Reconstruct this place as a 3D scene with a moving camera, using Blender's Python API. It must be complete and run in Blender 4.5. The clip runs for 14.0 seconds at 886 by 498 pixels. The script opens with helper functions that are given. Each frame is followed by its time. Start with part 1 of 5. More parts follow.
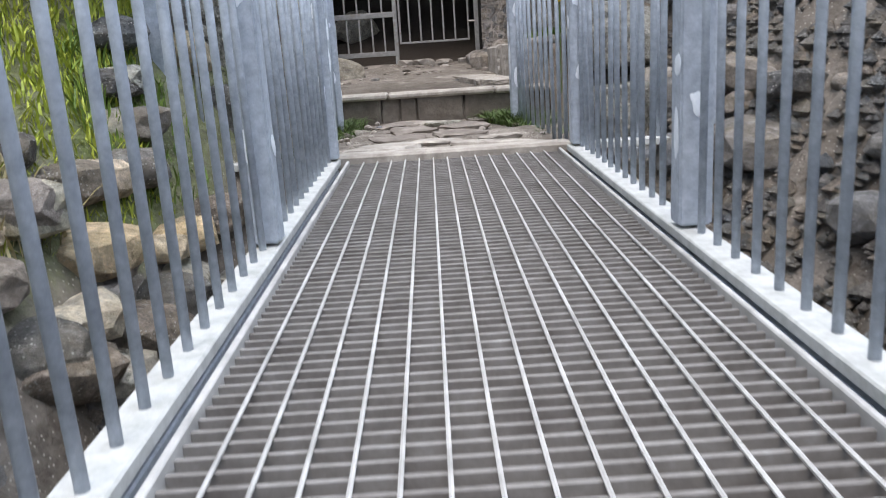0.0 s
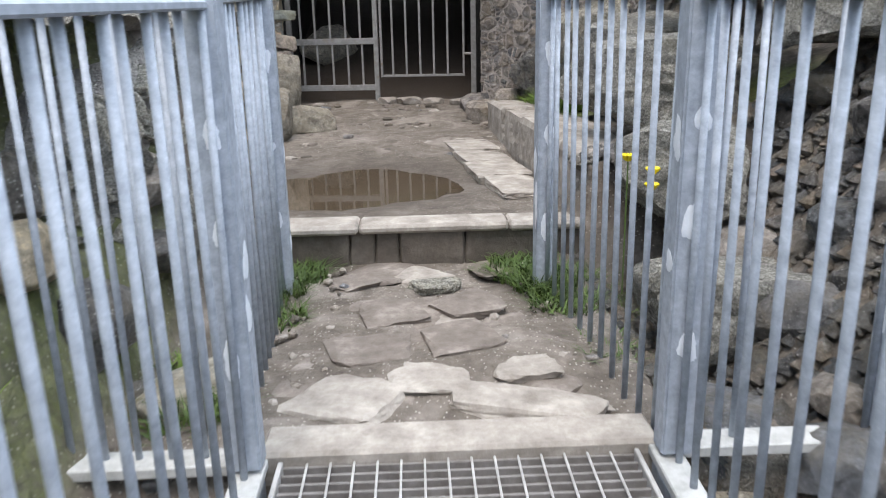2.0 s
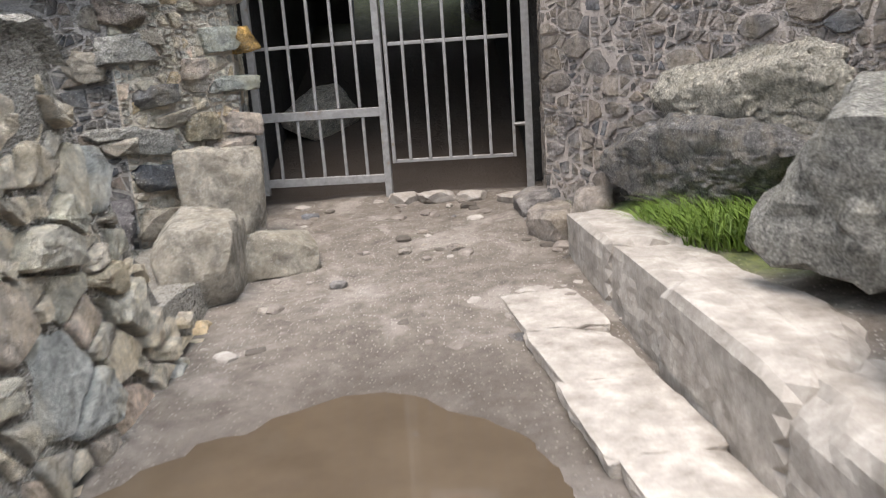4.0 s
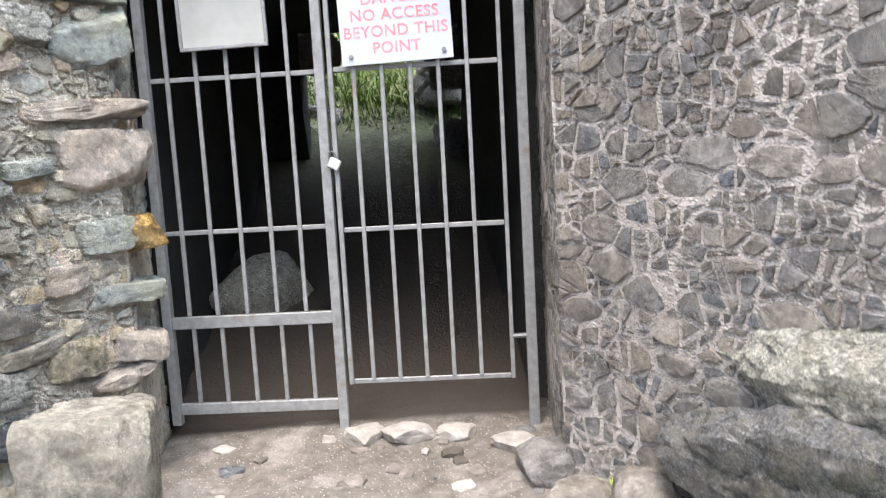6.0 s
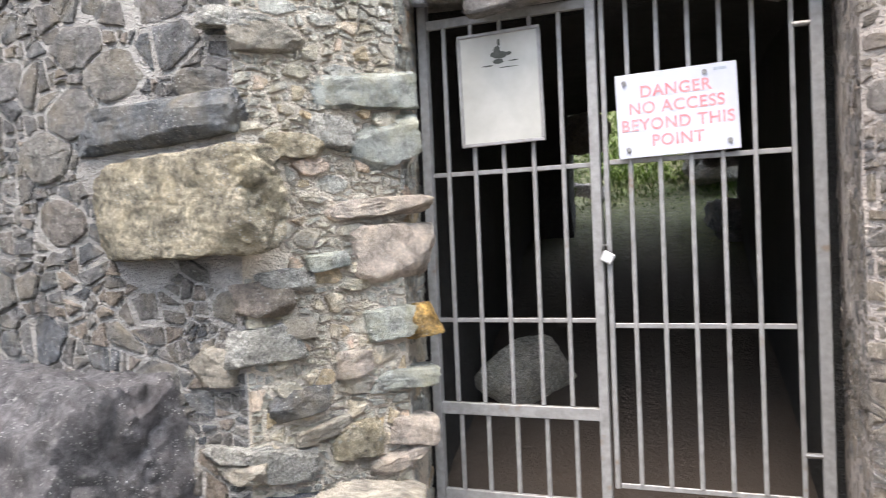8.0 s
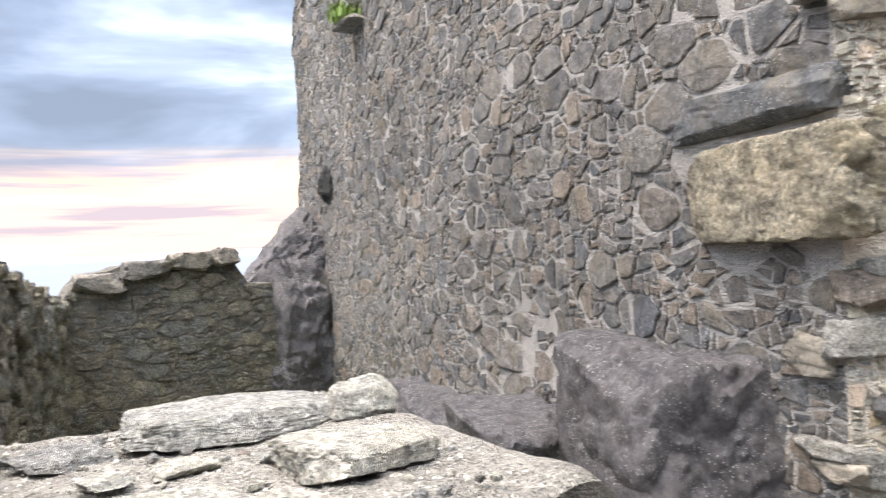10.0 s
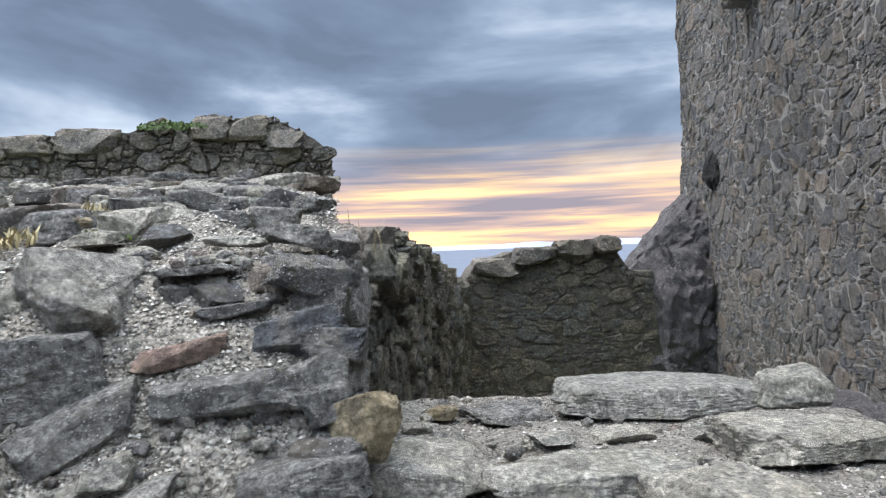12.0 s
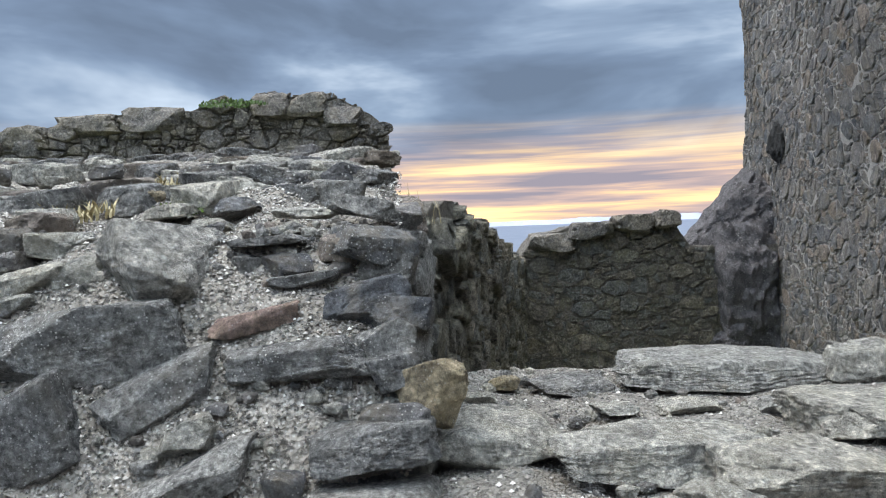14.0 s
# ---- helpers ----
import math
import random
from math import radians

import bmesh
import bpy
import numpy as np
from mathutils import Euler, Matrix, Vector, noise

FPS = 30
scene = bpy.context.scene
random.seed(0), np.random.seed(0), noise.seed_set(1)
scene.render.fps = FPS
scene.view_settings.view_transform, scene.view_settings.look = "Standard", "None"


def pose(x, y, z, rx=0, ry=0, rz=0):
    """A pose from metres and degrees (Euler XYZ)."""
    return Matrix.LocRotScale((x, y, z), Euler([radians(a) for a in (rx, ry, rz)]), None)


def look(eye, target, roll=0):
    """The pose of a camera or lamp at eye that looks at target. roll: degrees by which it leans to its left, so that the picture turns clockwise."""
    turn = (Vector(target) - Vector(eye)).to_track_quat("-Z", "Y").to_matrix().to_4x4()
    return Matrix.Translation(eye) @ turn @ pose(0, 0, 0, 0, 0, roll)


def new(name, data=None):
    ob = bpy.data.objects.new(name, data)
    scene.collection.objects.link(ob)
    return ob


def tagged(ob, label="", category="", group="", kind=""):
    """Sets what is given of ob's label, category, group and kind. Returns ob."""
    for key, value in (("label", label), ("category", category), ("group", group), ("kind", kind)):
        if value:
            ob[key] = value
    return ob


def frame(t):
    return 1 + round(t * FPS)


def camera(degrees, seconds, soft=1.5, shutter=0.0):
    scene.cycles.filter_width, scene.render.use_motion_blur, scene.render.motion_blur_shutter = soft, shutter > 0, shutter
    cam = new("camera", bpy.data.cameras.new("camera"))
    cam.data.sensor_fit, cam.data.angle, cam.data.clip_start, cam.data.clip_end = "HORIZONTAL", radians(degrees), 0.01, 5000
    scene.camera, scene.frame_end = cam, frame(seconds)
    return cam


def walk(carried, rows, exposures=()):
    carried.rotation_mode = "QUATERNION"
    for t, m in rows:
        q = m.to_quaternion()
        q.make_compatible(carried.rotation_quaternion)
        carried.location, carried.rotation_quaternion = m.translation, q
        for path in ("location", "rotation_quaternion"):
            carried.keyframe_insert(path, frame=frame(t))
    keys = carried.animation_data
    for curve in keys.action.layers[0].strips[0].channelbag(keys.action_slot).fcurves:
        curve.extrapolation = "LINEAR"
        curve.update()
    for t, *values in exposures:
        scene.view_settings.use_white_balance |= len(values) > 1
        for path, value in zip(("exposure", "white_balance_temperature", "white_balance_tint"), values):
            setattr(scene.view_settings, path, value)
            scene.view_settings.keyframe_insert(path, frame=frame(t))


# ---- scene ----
cam = camera(60.2, 14.0, 1.0, 0.25)
METRES, EYE, TILT, LEAN, TURN = 7.0, 0.446, 0.0, 0.0, -0.2
ROWS = [
    (0.0, 0.0, 0.0, 0.0, -0.87, -13.68, 3.59),
    (0.5, -0.0056, 0.0423, 0.0323, -0.02, -13.87, 2.85),
    (1.0, -0.0065, 0.097, 0.0631, -0.12, -13.65, 1.82),
    (1.5, -0.0023, 0.1713, 0.0878, -0.57, -14.14, 0.69),
    (2.0, -0.0018, 0.2501, 0.1067, -2.08, -16.07, 1.17),
    (2.5, 0.0006, 0.3447, 0.1144, -3.0, -17.03, 2.94),
    (3.0, -0.0057, 0.4478, 0.1212, 1.08, -16.49, 3.75),
    (5.5, -0.0058, 0.8546, 0.1839, -4.36, -8.57, 3.98),
    (6.0, -0.0071, 0.8694, 0.2103, -3.42, -7.13, 3.11),
    (6.5, -0.0149, 0.8784, 0.2265, -0.55, -4.84, 2.64),
    (7.0, -0.0174, 0.8793, 0.23, 2.23, -2.65, 2.56),
    (9.5, -0.0267, 0.8683, 0.2315, 46.11, -0.76, 2.44),
    (10.0, -0.0299, 0.8595, 0.2297, 55.84, -0.51, 2.51),
    (10.5, -0.0322, 0.8521, 0.2294, 64.84, -0.14, 2.58),
    (11.0, -0.0336, 0.8476, 0.2295, 72.33, 0.17, 2.43),
    (11.5, -0.0326, 0.8447, 0.2293, 78.61, 0.31, 2.22),
    (12.0, -0.0306, 0.841, 0.2271, 83.32, -0.19, 2.05),
    (12.5, -0.0293, 0.8379, 0.2257, 85.86, -1.12, 2.01),
    (13.0, -0.0289, 0.8378, 0.2257, 86.98, -1.49, 1.97),
    (13.5, -0.0288, 0.8374, 0.2257, 87.4, -1.67, 2.12),
    (14.0, -0.0289, 0.8382, 0.2259, 87.42, -1.86, 2.18),
]
STOPS = [
    (0.0, 0.2, 7150, 15), (1.0, 0.2, 7200, 15), (1.5, 0.1, 7150, 15), (2.0, 0.25, 7200, 14), (3.0, 0.48, 7700, 17), (5.5, 1.35, 7000, 14), (6.5, 1.55, 7150, 15), (7.0, 1.55, 7200, 16),
    (9.5, 1.48, 7750, 17), (10.0, 1.4, 7700, 18), (10.5, 1.15, 7650, 17), (11.0, 0.82, 7250, 17), (11.5, 0.55, 7150, 17), (12.0, 0.42, 7000, 14), (12.5, 0.34, 6850, 12), (14.0, 0.34, 6900, 12),
]
walk(cam, [(t, pose(0, 0, EYE, TILT, LEAN, TURN) @ pose(METRES * x, METRES * y, METRES * z, 90 + pitch, roll, yaw)) for t, x, y, z, yaw, pitch, roll in ROWS], STOPS)

# ---- light ----
world = bpy.data.worlds.new("evening_sky")
scene.world = world
world.use_nodes = True
wt = world.node_tree
wt.nodes.clear()


def wnode(kind, **inputs):
    n = wt.nodes.new(kind)
    for k, v in inputs.items():
        n.inputs[k.replace("_", " ")].default_value = v
    return n


def wramp(stops):
    n = wt.nodes.new("ShaderNodeValToRGB")
    e = n.color_ramp.elements
    while len(e) < len(stops):
        e.new(0.5)
    for el, (p, c) in zip(e, stops):
        el.position, el.color = p, (*c, 1)
    return n


def wmix(fac, a, b, mode="MIX"):
    n = wt.nodes.new("ShaderNodeMix")
    n.data_type, n.blend_type = "RGBA", mode
    for sock, v in ((n.inputs[0], fac), (n.inputs[6], a), (n.inputs[7], b)):
        if hasattr(v, "links"):
            wt.links.new(v, sock)
        else:
            sock.default_value = v if not isinstance(v, tuple) else (*v, 1)
    return n.outputs[2]


coord = wnode("ShaderNodeTexCoord")
sep = wnode("ShaderNodeSeparateXYZ")
wt.links.new(coord.outputs["Generated"], sep.inputs[0])
# flatten the direction so that clouds stretch towards the horizon
flat = wnode("ShaderNodeMapping")
flat.inputs["Scale"].default_value = (1.5, 1.5, 5.0)
flat.inputs["Location"].default_value = (0.7, 2.3, 0.4)
wt.links.new(coord.outputs["Generated"], flat.inputs["Vector"])
cloud = wnode("ShaderNodeTexNoise", Scale=1.9, Detail=5.0, Roughness=0.52, Distortion=0.35)
wt.links.new(flat.outputs[0], cloud.inputs["Vector"])
cover = wramp([(0.36, (0.132, 0.190, 0.285)), (0.47, (0.180, 0.262, 0.395)), (0.55, (0.265, 0.372, 0.53)), (0.68, (0.56, 0.70, 0.87))])
wt.links.new(cloud.outputs["Fac"], cover.inputs["Fac"])
bars = wnode("ShaderNodeMapping")
bars.inputs["Scale"].default_value = (1.2, 1.2, 26.0)
wt.links.new(coord.outputs["Generated"], bars.inputs["Vector"])
streak = wnode("ShaderNodeTexNoise", Scale=2.2, Detail=4.0, Roughness=0.55, Distortion=0.3)
wt.links.new(bars.outputs[0], streak.inputs["Vector"])
glow = wramp([(0.36, (0.30, 0.29, 0.36)), (0.47, (0.56, 0.44, 0.42)), (0.56, (0.95, 0.68, 0.42)), (0.68, (1.45, 1.05, 0.52))])
wt.links.new(streak.outputs["Fac"], glow.inputs["Fac"])
low = wramp([(0.0, (1, 1, 1)), (0.055, (1, 1, 1)), (0.135, (0, 0, 0))])
wt.links.new(sep.outputs["Z"], low.inputs["Fac"])
west = wnode("ShaderNodeMapRange")
for k, v in (("From Min", 0.35), ("From Max", -0.85), ("To Min", 0.15), ("To Max", 1.0)):
    west.inputs[k].default_value = v
wt.links.new(sep.outputs["X"], west.inputs["Value"])
both = wnode("ShaderNodeMath")
both.operation = "MULTIPLY"
wt.links.new(low.outputs["Color"], both.inputs[0])
wt.links.new(west.outputs[0], both.inputs[1])
clear = wnode("ShaderNodeTexSky")
clear.sky_type, clear.sun_disc = "NISHITA", False
clear.sun_elevation, clear.sun_rotation = radians(35), radians(202)
dim = wmix(1.0, clear.outputs[0], (0.035, 0.04, 0.05), "MULTIPLY")
veiled = wmix(0.9, dim, cover.outputs["Color"])
# an overcast sky is brightest overhead and away from the dark bank of cloud in the west
lift = wramp([(0.0, (1, 1, 1)), (0.32, (1, 1, 1)), (0.75, (5.6, 5.0, 4.4)), (1.0, (6.2, 5.5, 4.8))])
wt.links.new(sep.outputs["Z"], lift.inputs["Fac"])
east = wnode("ShaderNodeMapRange")
for k, v in (("From Min", -0.35), ("From Max", 0.6), ("To Min", 0.0), ("To Max", 1.0)):
    east.inputs[k].default_value = v
wt.links.new(sep.outputs["X"], east.inputs["Value"])
paler = wmix(east.outputs[0], (1, 1, 1), (2.6, 2.5, 2.4))
decked = wmix(1.0, wmix(1.0, veiled, lift.outputs["Color"], "MULTIPLY"), paler, "MULTIPLY")
shown = wmix(both.outputs[0], decked, glow.outputs["Color"])
back = wnode("ShaderNodeBackground", Strength=1.0)
wt.links.new(shown, back.inputs["Color"])
wt.links.new(back.outputs[0], wnode("ShaderNodeOutputWorld").inputs[0])

sun = new("sun", bpy.data.lights.new("sun", "SUN"))
sun.data.energy, sun.data.angle, sun.data.color = 1.9, radians(30), (1.0, 0.95, 0.88)
sun.matrix_world = look((-1.0, 0.2, 9.0), (0, 4, 0))

# ---- materials ----


class Shader:
    """A principled material with a few short-hands for its nodes."""

    def __init__(self, name, rough=0.8, metal=0.0):
        self.mat = bpy.data.materials.new(name)
        self.mat.use_nodes = True
        self.t = self.mat.node_tree
        self.b = self.t.nodes["Principled BSDF"]
        self.b.inputs["Roughness"].default_value = rough
        self.b.inputs["Metallic"].default_value = metal
        self.co = self.t.nodes.new("ShaderNodeNewGeometry").outputs["Position"]

    def node(self, kind):
        return self.t.nodes.new(kind)

    def put(self, v, sock):
        if hasattr(v, "links"):
            self.t.links.new(v, sock)
        else:
            sock.default_value = (*v, 1) if isinstance(v, tuple) else v

    def noise(self, scale, detail=4.0, rough=0.6, warp=0.0):
        n = self.node("ShaderNodeTexNoise")
        self.put(self.co, n.inputs["Vector"])
        for k, v in (("Scale", scale), ("Detail", detail), ("Roughness", rough), ("Distortion", warp)):
            n.inputs[k].default_value = v
        return n.outputs["Fac"]

    def cells(self, scale, feature="F1"):
        n = self.node("ShaderNodeTexVoronoi")
        n.feature = feature
        self.put(self.co, n.inputs["Vector"])
        n.inputs["Scale"].default_value = scale
        return n.outputs["Distance"]

    def ramp(self, fac, *stops):
        n = self.node("ShaderNodeValToRGB")
        e = n.color_ramp.elements
        while len(e) < len(stops):
            e.new(0.5)
        for el, (p, c) in zip(e, stops):
            el.position = p
            el.color = (*c, 1) if isinstance(c, tuple) else (c, c, c, 1)
        self.put(fac, n.inputs["Fac"])
        return n.outputs["Color"]

    def mix(self, fac, a, b, mode="MIX"):
        n = self.node("ShaderNodeMix")
        n.data_type, n.blend_type = "RGBA", mode
        for sock, v in ((n.inputs[0], fac), (n.inputs[6], a), (n.inputs[7], b)):
            self.put(v, sock)
        return n.outputs[2]

    def bump(self, height, strength=0.5, dist=0.01, under=None):
        n = self.node("ShaderNodeBump")
        n.inputs["Strength"].default_value, n.inputs["Distance"].default_value = strength, dist
        self.put(height, n.inputs["Height"])
        if under:
            self.put(under, n.inputs["Normal"])
        return n.outputs["Normal"]

    def done(self, color, normal=None, rough=None):
        self.put(color, self.b.inputs["Base Color"])
        if normal:
            self.put(normal, self.b.inputs["Normal"])
        if rough is not None:
            self.put(rough, self.b.inputs["Roughness"])
        return self.mat


def stone_material(name, palette, lichen=0.5, islands=False, warm=(0.30, 0.24, 0.15), speck=0.5, fine=1.0, contrast=0.8):
    s = Shader(name, 0.88)
    if islands:
        pick = s.node("ShaderNodeNewGeometry").outputs["Random Per Island"]
    else:
        pick = s.node("ShaderNodeObjectInfo").outputs["Random"]
    step = 1.0 / len(palette)
    base = s.ramp(pick, *[(i * step, c) for i, c in enumerate(palette)])
    grain = s.noise(38 * fine, 8, 0.75)
    cloudy = s.noise(5.0 * fine, 5, 0.65, 0.4)
    base = s.mix(0.85, base, s.ramp(s.noise(10 * fine, 6, 0.65, 0.5), (0.36, 0.5), (0.5, 1.0), (0.64, 1.45)), "MULTIPLY")
    c = s.mix(contrast, base, s.ramp(grain, (0.38, 0.25), (0.47, 0.8), (0.53, 1.05), (0.63, 1.9)), "MULTIPLY")
    c = s.mix(s.ramp(cloudy, (0.45, 0.0), (0.75, 0.55)), c, warm)
    spots = s.ramp(s.mix(0.35, s.cells(15 * fine), s.noise(40 * fine)), (0.20, 1.0), (0.32, 0.0))
    where = s.ramp(s.noise(3.1 * fine, 3), (0.45, 0.0), (0.62, lichen))
    c = s.mix(s.mix(1.0, spots, where, "MULTIPLY"), c, (0.52, 0.52, 0.47))
    dots = s.ramp(s.cells(60 * fine), (0.17, speck), (0.25, 0.0))
    c = s.mix(s.mix(1.0, dots, s.ramp(s.noise(7), (0.45, 0.0), (0.6, 1.0)), "MULTIPLY"), c, (0.62, 0.61, 0.57))
    n = s.bump(s.noise(9 * fine, 9, 0.7, 0.3), 1.0, 0.13 * contrast / fine)
    n = s.bump(grain, 1.0, 0.04 / fine, n)
    n = s.bump(s.noise(130 * fine, 4, 0.7), 0.8, 0.008 / fine, n)
    return s.done(c, n)


GREYS = [(0.138, 0.138, 0.142), (0.202, 0.189, 0.176), (0.107, 0.116, 0.129), (0.241, 0.224, 0.202), (0.168, 0.155, 0.146), (0.224, 0.211, 0.202), (0.146, 0.155, 0.163), (0.258, 0.215, 0.181)]
WARMS = [(0.62, 0.54, 0.43), (0.50, 0.48, 0.40), (0.66, 0.50, 0.31), (0.55, 0.53, 0.47), (0.42, 0.38, 0.32), (0.68, 0.52, 0.41), (0.66, 0.60, 0.49), (0.46, 0.46, 0.42)]
DARKS = [(0.27, 0.24, 0.215), (0.38, 0.325, 0.285), (0.19, 0.20, 0.22), (0.44, 0.39, 0.345), (0.33, 0.28, 0.245), (0.40, 0.36, 0.335), (0.24, 0.225, 0.22)]
MOSSY = [(0.19, 0.17, 0.13), (0.14, 0.13, 0.105), (0.23, 0.20, 0.15), (0.165, 0.145, 0.12), (0.20, 0.185, 0.14), (0.155, 0.155, 0.14)]
mat_grey = stone_material("grey_whinstone", GREYS, 0.6, speck=1.0, contrast=0.55)
mat_grey_far = stone_material("grey_whinstone_far", GREYS, 0.5, True, contrast=0.55)
mat_warm = stone_material("ochre_sandstone", WARMS, 0.4, warm=(0.52, 0.38, 0.18), contrast=0.3)
mat_dark = stone_material("brown_rubble", DARKS, 0.25, speck=0.3, contrast=0.3)
mat_dark_far = stone_material("brown_rubble_far", DARKS, 0.3, True, contrast=0.35)
mat_mossy_far = stone_material("mossy_rubble_far", MOSSY, 0.15, True, warm=(0.17, 0.15, 0.07), speck=0.2)
RUIN = [(0.22, 0.20, 0.175), (0.16, 0.15, 0.14), (0.26, 0.235, 0.205), (0.19, 0.17, 0.15), (0.235, 0.21, 0.175)]
mat_ruin = stone_material("weathered_wall_top", RUIN, 0.5, speck=0.6)
mat_ruin_far = stone_material("weathered_wall_stone", RUIN, 0.4, True)
mat_slab = stone_material("pale_flagstone", [(0.43, 0.405, 0.35), (0.46, 0.43, 0.365), (0.39, 0.375, 0.33)], 0.7, warm=(0.34, 0.30, 0.21), fine=2.4)
mat_slate = stone_material("blue_slate", [(0.235, 0.228, 0.212), (0.32, 0.31, 0.285), (0.165, 0.163, 0.158), (0.36, 0.345, 0.315), (0.21, 0.207, 0.197)], 0.95, warm=(0.27, 0.24, 0.19), speck=1.0, fine=2.4, contrast=0.95)
mat_red = stone_material("red_sandstone", [(0.30, 0.20, 0.165), (0.33, 0.23, 0.19)], 0.3, speck=0.8, fine=2.4)
mat_ochre = stone_material("yellow_tuff", [(0.42, 0.37, 0.27), (0.40, 0.35, 0.26)], 0.7, warm=(0.42, 0.33, 0.18), speck=0.9)
mat_lichen = stone_material("lichened_stone", [(0.42, 0.395, 0.345), (0.38, 0.36, 0.32)], 0.95, warm=(0.30, 0.26, 0.19), speck=0.9, fine=2.2)
mat_grey_fine = stone_material("grey_whinstone_fine", GREYS, 0.6, speck=1.0, fine=2.4)
mat_slab_dark = stone_material("grey_flagstone", [(0.30, 0.29, 0.265), (0.34, 0.33, 0.30)], 0.7, warm=(0.28, 0.26, 0.2), fine=2.4)
mat_ochre_fine = stone_material("crumbly_yellow_stone", [(0.38, 0.31, 0.20), (0.34, 0.28, 0.19)], 0.4, warm=(0.40, 0.30, 0.14), fine=2.4)
mat_boulder = stone_material("dark_speckled_whinstone", [(0.115, 0.11, 0.115), (0.145, 0.135, 0.135)], 0.8, warm=(0.15, 0.125, 0.12), speck=1.0, contrast=0.6)
mat_block = stone_material("pale_worn_block", [(0.36, 0.325, 0.27), (0.40, 0.36, 0.30)], 0.6, warm=(0.32, 0.26, 0.18), contrast=0.35)
mat_green = stone_material("grey_green_sandstone", [(0.40, 0.41, 0.36), (0.35, 0.37, 0.34)], 0.4, warm=(0.44, 0.40, 0.22), contrast=0.25)
mat_pink = stone_material("pinkish_sandstone", [(0.54, 0.46, 0.39), (0.50, 0.43, 0.37)], 0.4, warm=(0.52, 0.40, 0.26), contrast=0.3)
mat_rust = stone_material("orange_stained_stone", [(0.55, 0.32, 0.07), (0.5, 0.3, 0.09)], 0.1, warm=(0.30, 0.24, 0.15))


def mortar_material(name, light, dark, shell=0.5, pits=0.3, relief=1.0):
    s = Shader(name, 0.95)
    c = s.ramp(s.noise(14, 8, 0.75), (0.3, dark), (0.55, light), (0.75, tuple(v * 1.25 for v in light)))
    c = s.mix(s.ramp(s.noise(1.7, 4), (0.45, 0.0), (0.7, 0.45)), c, tuple(0.75 * v for v in dark))
    grit = s.cells(95)
    c = s.mix(s.ramp(grit, (0.18, shell), (0.30, 0.0)), c, (0.66, 0.64, 0.58))
    c = s.mix(s.ramp(s.noise(60, 6, 0.7), (0.52, 0.0), (0.62, pits)), c, tuple(0.3 * v for v in dark))
    n = s.bump(s.noise(11, 8, 0.7), 1.0, 0.07 * relief)
    n = s.bump(grit, 1.0, 0.02 * relief, n)
    return s.done(c, n)


mat_mortar = mortar_material("lime_mortar", (0.53, 0.50, 0.465), (0.38, 0.355, 0.33), 0.3, 0.25)
mat_mortar_pink = mortar_material("pinkish_lime_mortar", (0.58, 0.515, 0.47), (0.44, 0.385, 0.35), 0.15, 0.15, 0.45)
mat_mortar_warm = mortar_material("weathered_cream_mortar", (0.68, 0.60, 0.50), (0.50, 0.43, 0.34), 0.2, 0.25, 0.5)
mat_mortar_dark = mortar_material("old_earthy_mortar", (0.24, 0.215, 0.18), (0.12, 0.105, 0.085), 0.25)
mat_grit = mortar_material("shelly_grit_mortar", (0.47, 0.43, 0.37), (0.22, 0.195, 0.16), 0.9, 0.9)
q = Shader("shell_and_stone_grains", 0.85)
mat_grains = q.done(q.ramp(q.node("ShaderNodeNewGeometry").outputs["Random Per Island"], (0.0, (0.06, 0.057, 0.053)), (0.35, (0.15, 0.14, 0.125)), (0.65, (0.32, 0.295, 0.26)), (0.88, (0.52, 0.49, 0.44)), (1.0, (0.76, 0.73, 0.67))))
mat_grit_top = mortar_material("trodden_grit_mortar", (0.37, 0.345, 0.30), (0.21, 0.19, 0.165), 0.35, 0.6)
# Near-black colour carries the shade of the passage and the tower hollow.
mat_tunnel = mortar_material("shade_black_stone", (0.045, 0.043, 0.04), (0.02, 0.02, 0.018), 0.05)


def ground_material():
    s = Shader("earth_and_grit", 0.95)
    mud = s.ramp(s.noise(9, 8, 0.7), (0.3, (0.10, 0.082, 0.068)), (0.5, (0.17, 0.145, 0.122)), (0.7, (0.26, 0.225, 0.195)))
    worn = s.ramp(s.noise(2.6, 5, 0.6, 0.6), (0.52, 0.0), (0.62, 0.65))
    c = s.mix(worn, mud, s.ramp(s.noise(20, 5), (0.3, (0.25, 0.22, 0.195)), (0.7, (0.40, 0.355, 0.315))))
    c = s.mix(s.ramp(s.cells(45), (0.14, 0.8), (0.22, 0.0)), c, (0.5, 0.46, 0.41))
    green = s.node("ShaderNodeAttribute")
    green.attribute_name = "grass"
    turf = s.ramp(s.noise(26, 6), (0.3, (0.035, 0.06, 0.012)), (0.6, (0.13, 0.19, 0.025)), (0.8, (0.26, 0.28, 0.05)))
    c = s.mix(green.outputs["Fac"], c, turf)
    # Dark mix: wet earth round the puddle, painted shade on the passage floor.
    wet_shade = s.node("ShaderNodeAttribute")
    wet_shade.attribute_name = "wet_shade"
    c = s.mix(wet_shade.outputs["Fac"], c, (0.055, 0.042, 0.033))
    n = s.bump(s.noise(8, 8, 0.7), 0.9, 0.05)
    n = s.bump(s.cells(45), 0.5, 0.008, n)
    return s.done(c, n)


mat_ground = ground_material()

